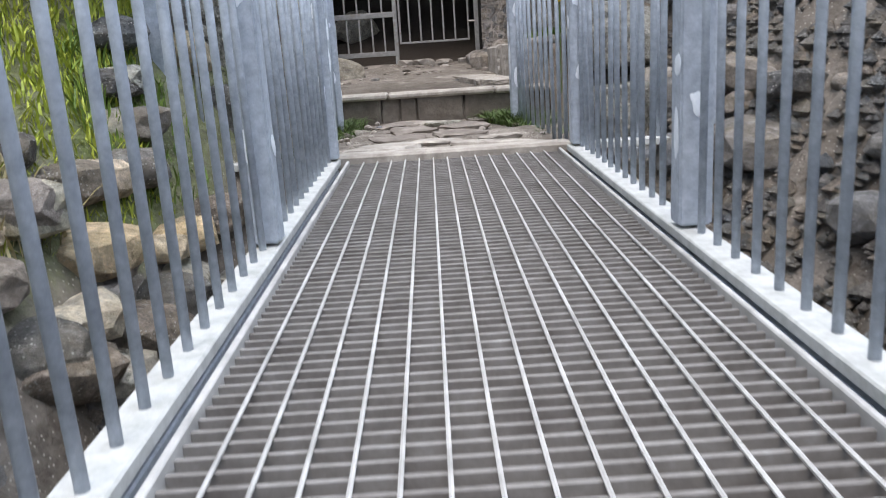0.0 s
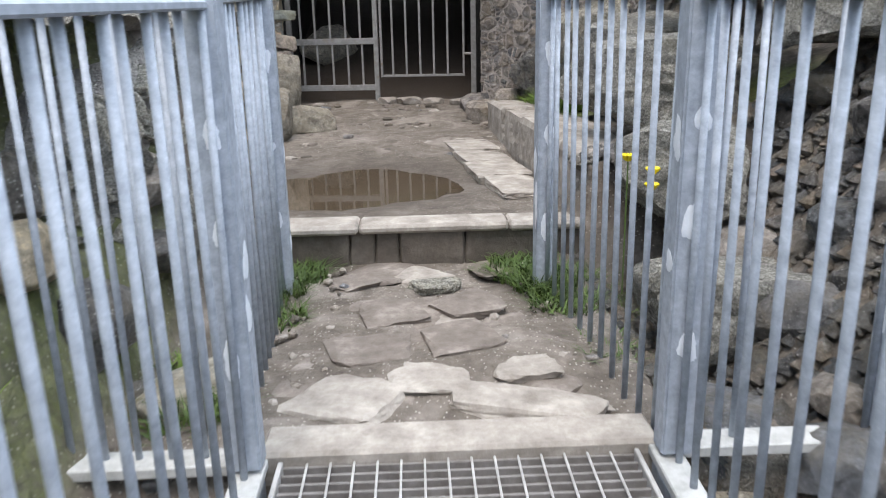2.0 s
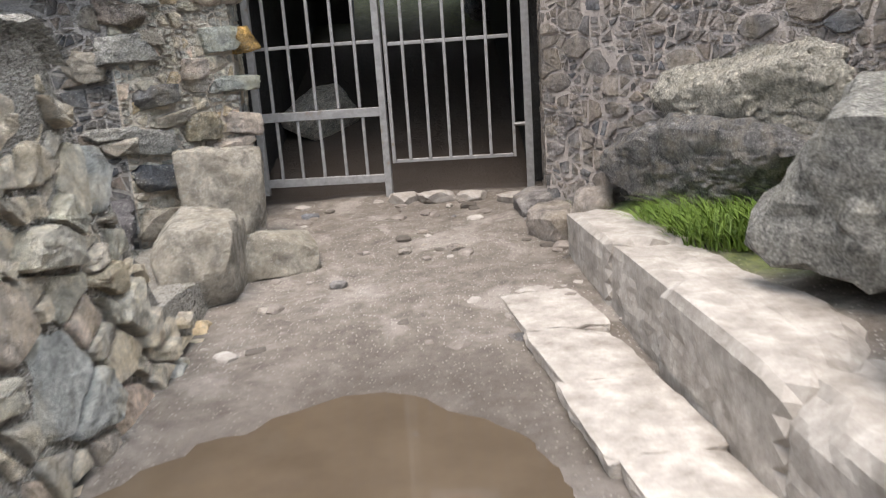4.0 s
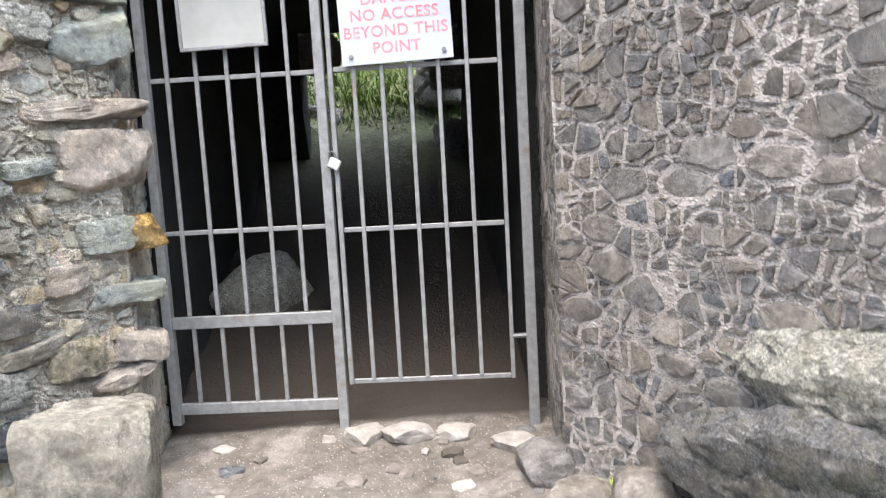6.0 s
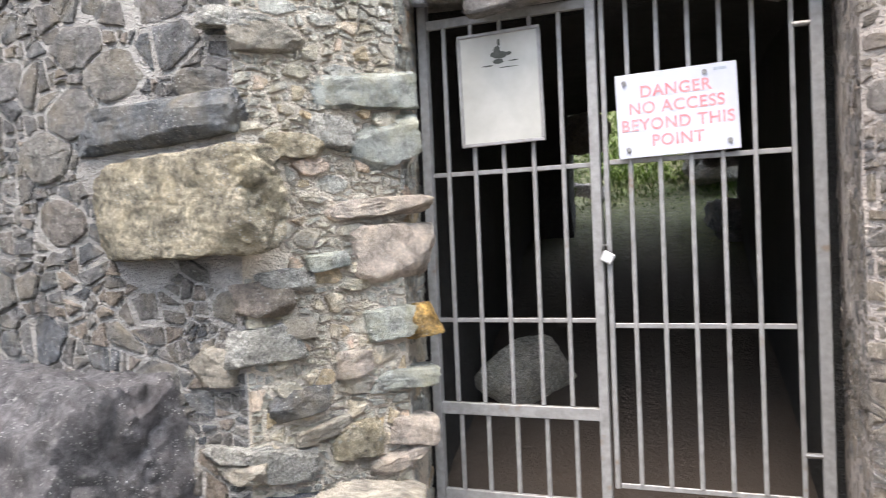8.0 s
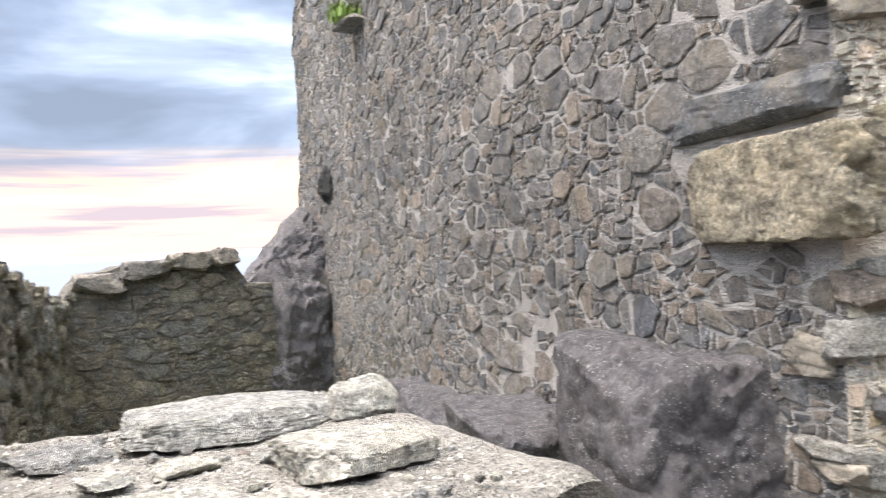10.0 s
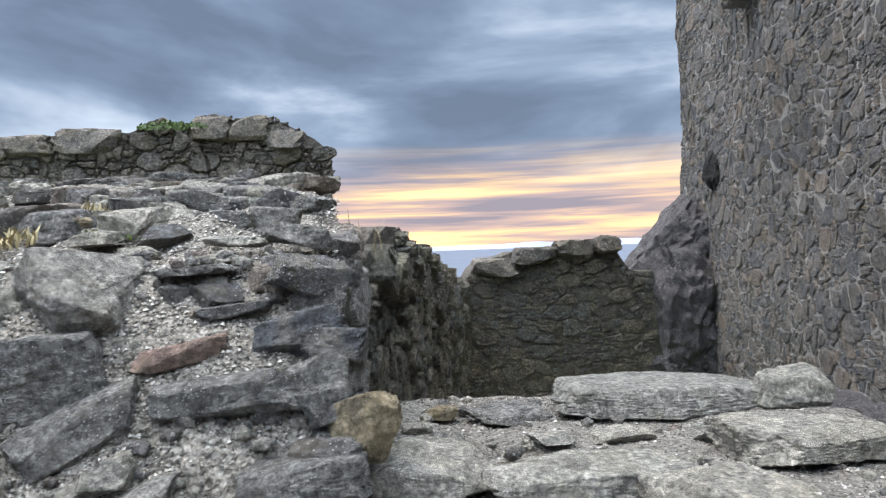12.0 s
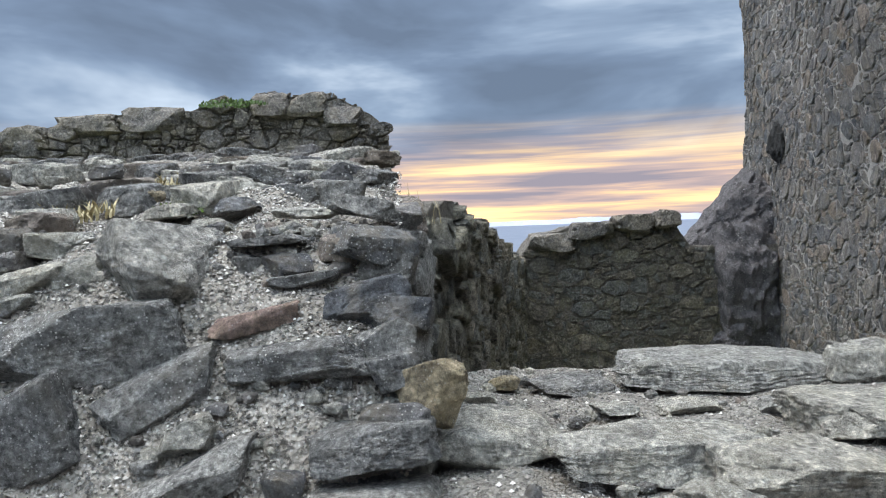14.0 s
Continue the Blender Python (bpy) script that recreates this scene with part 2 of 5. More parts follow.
s = Shader("galvanised_steel", 0.6, 0.1)
c = s.ramp(s.noise(30, 5, 0.7), (0.3, (0.27, 0.305, 0.355)), (0.55, (0.38, 0.425, 0.49)), (0.75, (0.50, 0.55, 0.62)))
c = s.mix(s.ramp(s.noise(6, 5, 0.6, 0.5), (0.62, 0.0), (0.70, 0.35)), c, (0.66, 0.71, 0.77))
mat_steel = s.done(c, s.bump(s.noise(60, 3), 0.25, 0.002))
s = Shader("pale_zinc_patch", 0.6, 0.1)
mat_zinc = s.done(s.ramp(s.noise(40), (0.3, (0.70, 0.75, 0.82)), (0.7, (0.82, 0.86, 0.91))))
s = Shader("dulled_grating_steel", 0.6, 0.1)
mat_grate = s.done(s.ramp(s.noise(13, 6, 0.7), (0.3, (0.15, 0.135, 0.125)), (0.6, (0.25, 0.235, 0.225)), (0.8, (0.36, 0.35, 0.34))))
s = Shader("light_grating_rod", 0.5, 0.1)
mat_rod = s.done(s.ramp(s.noise(9, 5), (0.35, (0.34, 0.33, 0.32)), (0.7, (0.56, 0.55, 0.54))))
s = Shader("white_kerb_paint", 0.6)
mat_kerb = s.done(s.ramp(s.noise(18, 6, 0.7), (0.3, (0.34, 0.345, 0.33)), (0.6, (0.51, 0.515, 0.505))))
s = Shader("pale_gate_paint", 0.5, 0.2)
c = s.ramp(s.noise(24, 6), (0.3, (0.21, 0.205, 0.20)), (0.65, (0.32, 0.315, 0.31)))
c = s.mix(s.ramp(s.noise(5, 6, 0.7), (0.62, 0.0), (0.70, 0.7)), c, (0.22, 0.14, 0.08))
mat_gate = s.done(c, s.bump(s.noise(80), 0.3, 0.002))
s = Shader("white_sign_board", 0.4)
mat_sign = s.done(s.ramp(s.noise(8), (0.3, (0.48, 0.50, 0.56)), (0.7, (0.53, 0.55, 0.61))))
s = Shader("notice_paper", 0.5)
mat_notice = s.done(s.ramp(s.noise(4, 4), (0.3, (0.34, 0.335, 0.30)), (0.7, (0.46, 0.455, 0.425))))
s = Shader("faded_red_lettering", 0.5)
mat_letter = s.done(s.ramp(s.noise(22), (0.35, (0.66, 0.20, 0.22)), (0.75, (0.76, 0.36, 0.37))))
s = Shader("black_print", 0.6)
mat_print = s.done(s.ramp(s.noise(20), (0.3, (0.03, 0.035, 0.03)), (0.7, (0.08, 0.085, 0.07))))
s = Shader("bolt_metal", 0.4, 0.7)
mat_bolt = s.done(s.ramp(s.noise(50), (0.3, (0.18, 0.17, 0.16)), (0.7, (0.34, 0.33, 0.32))))
s = Shader("brushed_lock_metal", 0.35, 0.4)
mat_lock = s.done(s.ramp(s.noise(50), (0.3, (0.60, 0.61, 0.62)), (0.7, (0.78, 0.78, 0.78))))
s = Shader("muddy_water", 0.03)
s.b.inputs["IOR"].default_value = 1.33
mat_water = s.done(s.ramp(s.noise(3), (0.3, (0.072, 0.053, 0.036)), (0.7, (0.10, 0.075, 0.052))), s.bump(s.noise(5, 2), 0.04, 0.01))
s = Shader("worn_concrete", 0.9)
c = s.ramp(s.noise(7, 8, 0.7), (0.3, (0.20, 0.175, 0.15)), (0.52, (0.36, 0.325, 0.29)), (0.72, (0.55, 0.51, 0.46)))
mat_concrete = s.done(c, s.bump(s.noise(24, 8, 0.7), 0.7, 0.012))
s = Shader("trodden_brown_stone", 0.85)
c = s.ramp(s.noise(8, 8, 0.7), (0.3, (0.12, 0.10, 0.085)), (0.52, (0.20, 0.17, 0.148)), (0.72, (0.36, 0.32, 0.285)))
mat_path = s.done(c, s.bump(s.noise(24, 8, 0.7), 0.7, 0.012))
s = Shader("dark_riser_stone", 0.8)
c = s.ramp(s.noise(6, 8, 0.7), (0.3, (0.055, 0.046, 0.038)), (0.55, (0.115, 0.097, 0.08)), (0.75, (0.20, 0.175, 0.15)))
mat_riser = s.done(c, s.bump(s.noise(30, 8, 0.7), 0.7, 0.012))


def leaf_material(name, lo, hi):
    q = Shader(name, 0.6)
    pick = q.node("ShaderNodeNewGeometry").outputs["Random Per Island"]
    return q.done(q.mix(0.5, q.ramp(pick, (0.0, lo), (1.0, hi)), q.ramp(q.noise(12), (0.3, lo), (0.7, hi))))


mat_grass = leaf_material("green_grass", (0.05, 0.10, 0.015), (0.20, 0.30, 0.05))
mat_bright = leaf_material("sunny_yellow_grass", (0.17, 0.24, 0.02), (0.48, 0.50, 0.07))
mat_dry = leaf_material("dry_straw_grass", (0.28, 0.23, 0.12), (0.46, 0.38, 0.20))
mat_weed = leaf_material("dark_weed_leaves", (0.03, 0.065, 0.015), (0.11, 0.17, 0.035))
s = Shader("yellow_petals", 0.6)
mat_petal = s.done(s.ramp(s.noise(60), (0.3, (0.80, 0.60, 0.01)), (0.7, (0.90, 0.74, 0.03))))
s = Shader("calm_sea", 0.7)
mat_sea = s.done(s.ramp(s.noise(0.02, 5), (0.3, (0.085, 0.105, 0.14)), (0.7, (0.12, 0.14, 0.18))), s.bump(s.noise(0.15, 6), 0.5, 0.6))
s = Shader("hazy_far_shore", 0.9)
mat_shore = s.done(s.ramp(s.noise(0.004), (0.3, (0.26, 0.28, 0.36)), (0.7, (0.33, 0.34, 0.42))))

# ---- shaping helpers ----


def part(name, bm, material, parent=None, label="", smooth=False):
    me = bpy.data.meshes.new(name)
    bm.to_mesh(me)
    bm.free()
    me.materials.append(material)
    if smooth:
        for p in me.polygons:
            p.use_smooth = True
    ob = new(name, me)
    ob.parent = parent
    return tagged(ob, label)


def raw(name, verts, faces, material, parent=None, smooth=False):
    me = bpy.data.meshes.new(name)
    me.from_pydata(verts, [], faces)
    me.materials.append(material)
    if smooth:
        for p in me.polygons:
            p.use_smooth = True
    ob = new(name, me)
    ob.parent = parent
    return ob


def empty(name, at=(0, 0, 0), turn=0.0):
    ob = new(name)
    ob.empty_display_size = 0.1
    ob.matrix_world = pose(*at, 0, 0, turn)
    return ob


def box(size, at=(0, 0, 0), bevel=0.004, rot=(0, 0, 0), bm=None):
    bm = bm or bmesh.new()
    got = bmesh.ops.create_cube(bm, size=1.0, matrix=pose(*at, *rot) @ Matrix.Diagonal((*size, 1)))
    if bevel:
        edges = list({e for v in got["verts"] for e in v.link_edges})
        bmesh.ops.bevel(bm, geom=edges, offset=bevel, segments=1, affect="EDGES")
    return bm


def rod(a, b, r, sides=8, bm=None):
    bm = bm or bmesh.new()
    a, b = Vector(a), Vector(b)
    m = Matrix.Translation((a + b) / 2) @ (b - a).to_track_quat("Z", "Y").to_matrix().to_4x4()
    bmesh.ops.create_cone(bm, cap_ends=True, segments=sides, radius1=r, radius2=r, depth=(b - a).length, matrix=m)
    return bm


def rock_bm(size, seed, subdiv=3, facets=9, slabby=True, rough=0.05, skew=0.2):
    """A broken stone: a ball cut back by random planes, with a weathered surface."""
    rng = random.Random(seed)
    planes = []
    if slabby:
        for ax in ((1, 0, 0), (-1, 0, 0), (0, 1, 0), (0, -1, 0), (0, 0, 1), (0, 0, -1)):
            tilt = Vector([rng.uniform(-skew, skew) for _ in range(3)])
            planes.append(((Vector(ax) + tilt).normalized(), rng.uniform(0.82, 1.0)))
    for _ in range(facets):
        n = Vector([rng.gauss(0, 1) for _ in range(3)]).normalized()
        planes.append((n, rng.uniform(0.90, 1.22) if slabby else rng.uniform(0.80, 1.0)))
    bm = bmesh.new()
    bmesh.ops.create_icosphere(bm, subdivisions=subdiv, radius=1.0)
    shift = Vector([rng.uniform(-50, 50) for _ in range(3)])
    mean = (size[0] * size[1] * size[2]) ** (1 / 3)
    for v in bm.verts:
        d = v.co.normalized()
        r = 1.5
        for n, h in planes:
            k = d.dot(n)
            if k > 0.05:
                r = min(r, h / k)
        p = d * r
        q = Vector((p.x * size[0], p.y * size[1], p.z * size[2])) / mean
        r += rough * noise.noise(q * 2.0 + shift) + 0.5 * rough * noise.noise(q * 5 + shift)
        if subdiv > 3:
            chip = noise.voronoi(q * 2.6 + shift)[0]
            r += 0.9 * rough * (0.45 - chip[0]) + 0.45 * rough * noise.noise(q * 12 + shift) + 0.25 * rough * noise.noise(q * 26 - shift)
            r -= 0.7 * rough * max(0, 0.14 - abs(noise.noise(q * 1.6 - shift))) / 0.14
        p = d * r
        v.co = Vector((p.x * size[0] / 2, p.y * size[1] / 2, p.z * size[2] / 2))
    return bm


def rock(name, at, size, material, seed, label, category="stone", rot=(0, 0, 0), group="", subdiv=3, slabby=True, facets=9, rough=0.05, skew=0.2):
    ob = part(name, rock_bm(size, seed, subdiv, facets, slabby, rough, skew), material, smooth=subdiv > 3)
    if subdiv > 3:
        ob.data.set_sharp_from_angle(angle=radians(24))
    ob.matrix_world = pose(*at, *rot)
    return tagged(ob, label, category, group)


def scatter_cells(rng, U, V, rmin, rmax, tries, flat=1.4, shape=2.2):
    """Stones of mixed size over a U by V face: centres, radii and their outlines."""
    pts, rad = [], []
    grid = {}
    g = rmax * 2
    sizes = sorted((rmin + (rmax - rmin) * rng.random() ** shape for _ in range(tries)), reverse=True)
    for r in sizes:
        x, y = rng.uniform(0, U), rng.uniform(0, V) * flat
        key = (int(x // g), int(y // g))
        ok = True
        for i in range(-1, 2):
            for j in range(-1, 2):
                for k in grid.get((key[0] + i, key[1] + j), ()):
                    if (pts[k][0] - x) ** 2 + (pts[k][1] - y) ** 2 < ((rad[k] + r) * 0.79) ** 2:
                        ok = False
        if ok:
            grid.setdefault(key, []).append(len(pts))
            pts.append((x, y))
            rad.append(r)
    out = []
    for i, (x, y) in enumerate(pts):
        r = rad[i]
        lim, ang = 1.95 * r, rng.uniform(-0.4, 0.4)
        ca, sa = math.cos(ang) * lim, math.sin(ang) * lim
        poly = [(x - ca + sa, y - sa - ca), (x + ca + sa, y + sa - ca), (x + ca - sa, y + sa + ca), (x - ca - sa, y - sa + ca)]
        key = (int(x // g), int(y // g))
        for a in range(-1, 2):
            for b in range(-1, 2):
                for k in grid.get((key[0] + a, key[1] + b), ()):
                    if k == i:
                        continue
                    dx, dy = pts[k][0] - x, pts[k][1] - y
                    dd = math.hypot(dx, dy)
                    if dd > 3.2 * rmax:
                        continue
                    t = (dd * dd + r * r - rad[k] ** 2) / (2 * dd)
                    nx, ny = dx / dd, dy / dd
                    res = []
                    for p, q in zip(poly, poly[1:] + poly[:1]):
                        dp = (p[0] - x) * nx + (p[1] - y) * ny - t
                        dq = (q[0] - x) * nx + (q[1] - y) * ny - t
                        if dp <= 0:
                            res.append(p)
                        if (dp < 0 < dq) or (dq < 0 < dp):
                            f = dp / (dp - dq)
                            res.append((p[0] + f * (q[0] - p[0]), p[1] + f * (q[1] - p[1])))
                    poly = res
                    if len(poly) < 3:
                        break
                if len(poly) < 3:
                    break
            if len(poly) < 3:
                break
        if len(poly) >= 3:
            out.append((x, y / flat, r, [(p, q / flat) for p, q in poly]))
    return out


def clip_poly(poly, px, py, nx, ny):
    """The part of a convex outline on the side of a line that its normal points away from."""
    res = []
    for p, q in zip(poly, poly[1:] + poly[:1]):
        dp = (p[0] - px) * nx + (p[1] - py) * ny
        dq = (q[0] - px) * nx + (q[1] - py) * ny
        if dp <= 0:
            res.append(p)
        if (dp < 0 < dq) or (dq < 0 < dp):
            f = dp / (dp - dq)
            res.append((p[0] + f * (q[0] - p[0]), p[1] + f * (q[1] - p[1])))
    return res


def area_of(poly):
    return 0.5 * sum(p[0] * q[1] - q[0] * p[1] for p, q in zip(poly, poly[1:] + poly[:1]))


def split_poly(poly, rng, least, chance):
    """Break a cell into a few angular stones by slanting cuts, mostly level or upright."""
    size = area_of(poly)
    if size < least * 2.2 or rng.random() > chance:
        return [poly]
    us, vs = [p[0] for p in poly], [p[1] for p in poly]
    wide, high = max(us) - min(us), max(vs) - min(vs)
    ang = rng.gauss(0, 0.22) + (0.0 if wide < high * 1.25 else 1.5708)
    nx, ny = -math.sin(ang), math.cos(ang)
    f = rng.uniform(0.3, 0.7)
    px, py = min(us) + wide * f, min(vs) + high * f
    one, two = clip_poly(poly, px, py, nx, ny), clip_poly(poly, px, py, -nx, -ny)
    if len(one) < 3 or len(two) < 3 or min(area_of(one), area_of(two)) < least * 0.5:
        return [poly]
    return split_poly(one, rng, least, chance * 0.8) + split_poly(two, rng, least, chance * 0.8)


def inset_poly(poly, gap):
    out = poly
    for p, q in zip(poly, poly[1:] + poly[:1]):
        dx, dy = q[0] - p[0], q[1] - p[1]
        d = math.hypot(dx, dy)
        if d < 1e-5:
            continue
        nx, ny = dy / d, -dx / d
        out = clip_poly(out, p[0] - nx * gap, p[1] - ny * gap, nx, ny)
        if len(out) < 3:
            return []
    return out


def stone_verts(poly, gap, depth, rng, place):
    """One stone of a wall: an outline drawn in from its joints, with a flat broken face and chipped arrises."""
    poly = inset_poly(poly, min(gap, 0.17 * math.sqrt(max(1e-6, area_of(poly)))))
    if len(poly) < 3 or area_of(poly) < 0.0002:
        return None
    size = math.sqrt(area_of(poly))
    cut = []
    for p, q in zip(poly, poly[1:] + poly[:1]):
        d = math.hypot(p[0] - q[0], p[1] - q[1])
        if d < 0.10 * size:
            cut.append(((p[0] + q[0]) / 2, (p[1] + q[1]) / 2))
            continue
        a = min(0.3, rng.uniform(0.02, 0.10) * size / d)
        bow = rng.uniform(-0.055, 0.03) * size
        nx, ny = (q[1] - p[1]) / d, (p[0] - q[0]) / d
        m = rng.uniform(0.35, 0.65)
        cut.append((p[0] + a * (q[0] - p[0]), p[1] + a * (q[1] - p[1])))
        cut.append((p[0] + m * (q[0] - p[0]) + nx * bow, p[1] + m * (q[1] - p[1]) + ny * bow))
        cut.append((p[0] + (1 - a) * (q[0] - p[0]), p[1] + (1 - a) * (q[1] - p[1])))
    cx, cy = sum(p[0] for p in cut) / len(cut), sum(p[1] for p in cut) / len(cut)
    n = len(cut)
    tu, tv = rng.uniform(-0.10, 0.10), rng.uniform(-0.12, 0.10)
    verts = []
    for scale, w in ((1.0, -0.04), (0.985, depth * 0.7), (0.90, depth), (0.5, depth * 1.05)):
        for u, v in cut:
            du, dv = (u - cx) * scale, (v - cy) * scale
            lift = w + (tu * du + tv * dv + rng.uniform(-0.12, 0.12) * depth) * (1 if w > 0 else 0)
            verts.append(place(cx + du, cy + dv, lift))
    verts.append(place(cx, cy, depth * rng.uniform(0.95, 1.15)))
    faces = []
    for a in (0, n, 2 * n):
        for i in range(n):
            j = (i + 1) % n
            faces.append((a + i, a + j, a + n + j, a + n + i))
    for i in range(n):
        faces.append((3 * n + i, 3 * n + (i + 1) % n, 4 * n))
    return verts, faces


def face_along(a, b, base=0.0, batter=0.0):
    """place(u, v, w) on an upright face that runs from a to b, with w standing out to its right-hand side."""
    a, b = Vector(a), Vector(b)
    d = (b - a).normalized()
    n = Vector((d.y, -d.x))

    def place(u, v, w):
        p = a + d * u + n * (w - batter * v)
        return (p.x, p.y, base + v)
    return place, (b - a).length


def masonry(wall, place, U, V, top, material, rng, rmin, rmax, tries, gap, depth, single=120, near=None, far_material=None, skip=None, name="stone", flat=1.4, shape=2.2, chance=0.75):
    """Lay stones over a face; those in the stretch near(u, v) are parts of their own, the rest one mesh of stuff."""
    rest_v, rest_f, count = [], [], 0
    least = 3.0 * rmin * rmin / flat
    for x0, y0, r0, cell in scatter_cells(rng, U, V, rmin, rmax, tries, flat, shape):
        cell = clip_poly(clip_poly(cell, 0, 0, -1, 0), U, 0, 1, 0)
        if len(cell) < 3:
            continue
        for poly in split_poly(cell, rng, least, chance):
            x, y = sum(p[0] for p in poly) / len(poly), sum(p[1] for p in poly) / len(poly)
            r = 0.5 * math.sqrt(max(0.0, area_of(poly)))
            if y + r * 0.6 > top(x) or (skip and skip(x, y, r)):
                continue
            got = stone_verts(poly, gap * rng.choice((0.3, 0.6, 0.9, 1.3, 2.0)), depth * rng.uniform(0.3, 1.25) * (0.5 + 0.5 * r / rmax), rng, place)
            if not got:
                continue
            vs, fs = got
            if count < single and r > rmin and (near is None or near(x, y)):
                o = Vector(place(x, y, 0))
                ob = raw(name, [tuple(Vector(v) - o) for v in vs], fs, material, wall)
                ob.location = o
                count += 1
            else:
                k = len(rest_v)
                rest_v += vs
                rest_f += [tuple(i + k for i in f) for f in fs]
    if rest_v:
        tagged(raw("rubble_stones", rest_v, rest_f, far_material or material, wall), kind="stuff")


def wall_body(name, place, U, V, top, thick, material, step=0.18, rough=0.05, seed=0, label="", category="wall", parent=None, kind="structure"):
    """The mortar core of a wall, with a crumbled top and an uneven face."""
    nu, nv = max(2, int(U / step)), max(2, int(V / step))
    verts, faces = [], []
    for side in (0, 1):
        for i in range(nu + 1):
            for j in range(nv + 1):
                u = U * i / nu
                v = top(u) * j / nv
                w = rough * noise.noise((u * 2.3 + seed, v * 2.3, seed)) if side == 0 else -thick + 0.05 * noise.noise((u, v, seed))
                verts.append(place(u, v, w))
    m, row = (nu + 1) * (nv + 1), nv + 1
    for i in range(nu):
        for j in range(nv):
            k = i * row + j
            faces.append((k, k + row, k + row + 1, k + 1))
            faces.append((m + k, m + k + 1, m + k + row + 1, m + k + row))
        k = i * row
        faces.append((k + nv, k + row + nv, m + k + row + nv, m + k + nv))
        faces.append((k, m + k, m + k + row, k + row))
    for k0 in (0, nu * row):
        for j in range(nv):
            k = k0 + j
            f = (k, k + 1, m + k + 1, m + k)
            faces.append(f if k0 == 0 else f[::-1])
    return tagged(raw(name, verts, faces, material, parent), label, category, kind=kind)


def tuft(name, at, radius, height, count, material, seed, label, spread=0.5, width=0.008, z_of=None):
    """A clump of bent blades."""
    rng = random.Random(seed)
    verts, faces = [], []
    for _ in range(count):
        a, r = rng.uniform(0, 6.283), radius * math.sqrt(rng.random())
        x, y = at[0] + r * math.cos(a), at[1] + r * math.sin(a)
        z = z_of(x, y) if z_of else at[2]
        if z < at[2] - 0.6:
            continue
        h = height * rng.uniform(0.45, 1.1)
        lean, b = h * rng.uniform(0.1, spread), rng.uniform(0, 6.283)
        dx, dy = math.cos(b), math.sin(b)
        w = width * rng.uniform(0.6, 1.3)
        k = len(verts)
        for f, ww in ((0, 1.0), (0.4, 0.9), (0.75, 0.6)):
            px, py, pz = x + dx * lean * f * f, y + dy * lean * f * f, z - 0.02 + h * (f - 0.25 * f * f)
            verts += [(px - dy * w * ww, py + dx * w * ww, pz), (px + dy * w * ww, py - dx * w * ww, pz)]
        verts.append((x + dx * lean, y + dy * lean, z - 0.02 + h * 0.78))
        faces += [(k, k + 1, k + 3, k + 2), (k + 2, k + 3, k + 5, k + 4), (k + 4, k + 5, k + 6)]
    return tagged(raw(name, verts, faces, material), label, "grass", kind="stuff")


def fade(x, a, b):
    t = min(1.0, max(0.0, (x - a) / (b - a)))
    return t * t * (3 - 2 * t)


def lerp(a, b, t):
    return a + (b - a) * t


def steps(x, xs, ys):
    return float(np.interp(x, xs, ys))


# ---- the ground ----


def heap(x):
    return steps(-x, (0.8, 0.95, 1.05, 1.2, 1.36, 1.6, 2.0, 2.5, 3.2, 4.2, 5.0), (0.25, 0.5, 1.2, 1.52, 1.74, 2.01, 2.10, 2.20, 2.31, 2.36, 1.6))


def land(x, y):
    """Height of the ground."""
    # gully under the footbridge, and the banks on its two sides
    gully = lerp(-1.05, -0.25, fade(y, 2.6, 3.9))
    left = steps(-x, (0.7, 0.95, 1.2, 1.45, 1.9, 2.6, 4.0, 9.0), (0, 0.25, 0.75, 1.1, 1.35, 1.6, 1.9, 1.7))
    right = steps(x, (0.7, 1.1, 1.5, 2.0, 3.0, 9.0), (0, 0.1, 0.5, 1.25, 2.2, 3.6))
    z = gully + (left if x < 0 else right) * (1.0 if y > 3.2 else 1.15)
    # the earth path between the rails
    on_path = fade(y, 3.62, 3.72) * (1 - fade(abs(x - 0.0), 0.75, 1.0))
    z = lerp(z, steps(y, (3.7, 4.5, 5.43), (0.0, 0.02, 0.06)), on_path)
    # the step up to the paved yard and the slope to the gate
    if y > 5.45:
        floor = steps(y, (5.4, 7.4, 8.6, 9.6, 10.4, 14.5, 16.5, 18), (0.255, 0.255, 0.34, 0.43, 0.47, 1.85, 3.4, 4.9))
        if x > 0.78 and y < 10:
            floor = lerp(0.52, steps(x, (0.8, 1.4, 3, 9), (0.52, 0.62, 1.3, 2.5)), 1.0)
        z = floor
        if x < -1.25 and y < 9.3:
            z = 0.25
        if x < -2.2:
            z = lerp(0.25, -0.7, fade(-x, 2.2, 2.5))
    if y < 5.86 and x < -0.8:
        z = lerp(z, heap(x) - 0.2, fade(y, 4.5, 5.2) * (1 - fade(y, 5.80, 5.86)))
    # away from the ruin the headland falls to the sea
    far = max(abs(x) - 14, abs(y - 6) - 16, 0)
    return z - min(26, far * 0.9)


def axis(lo, hi, fine_lo, fine_hi, fine, coarse):
    a = list(np.arange(lo, fine_lo, coarse)) + list(np.arange(fine_lo, fine_hi, fine)) + list(np.arange(fine_hi, hi + coarse, coarse))
    return [float(v) for v in a]


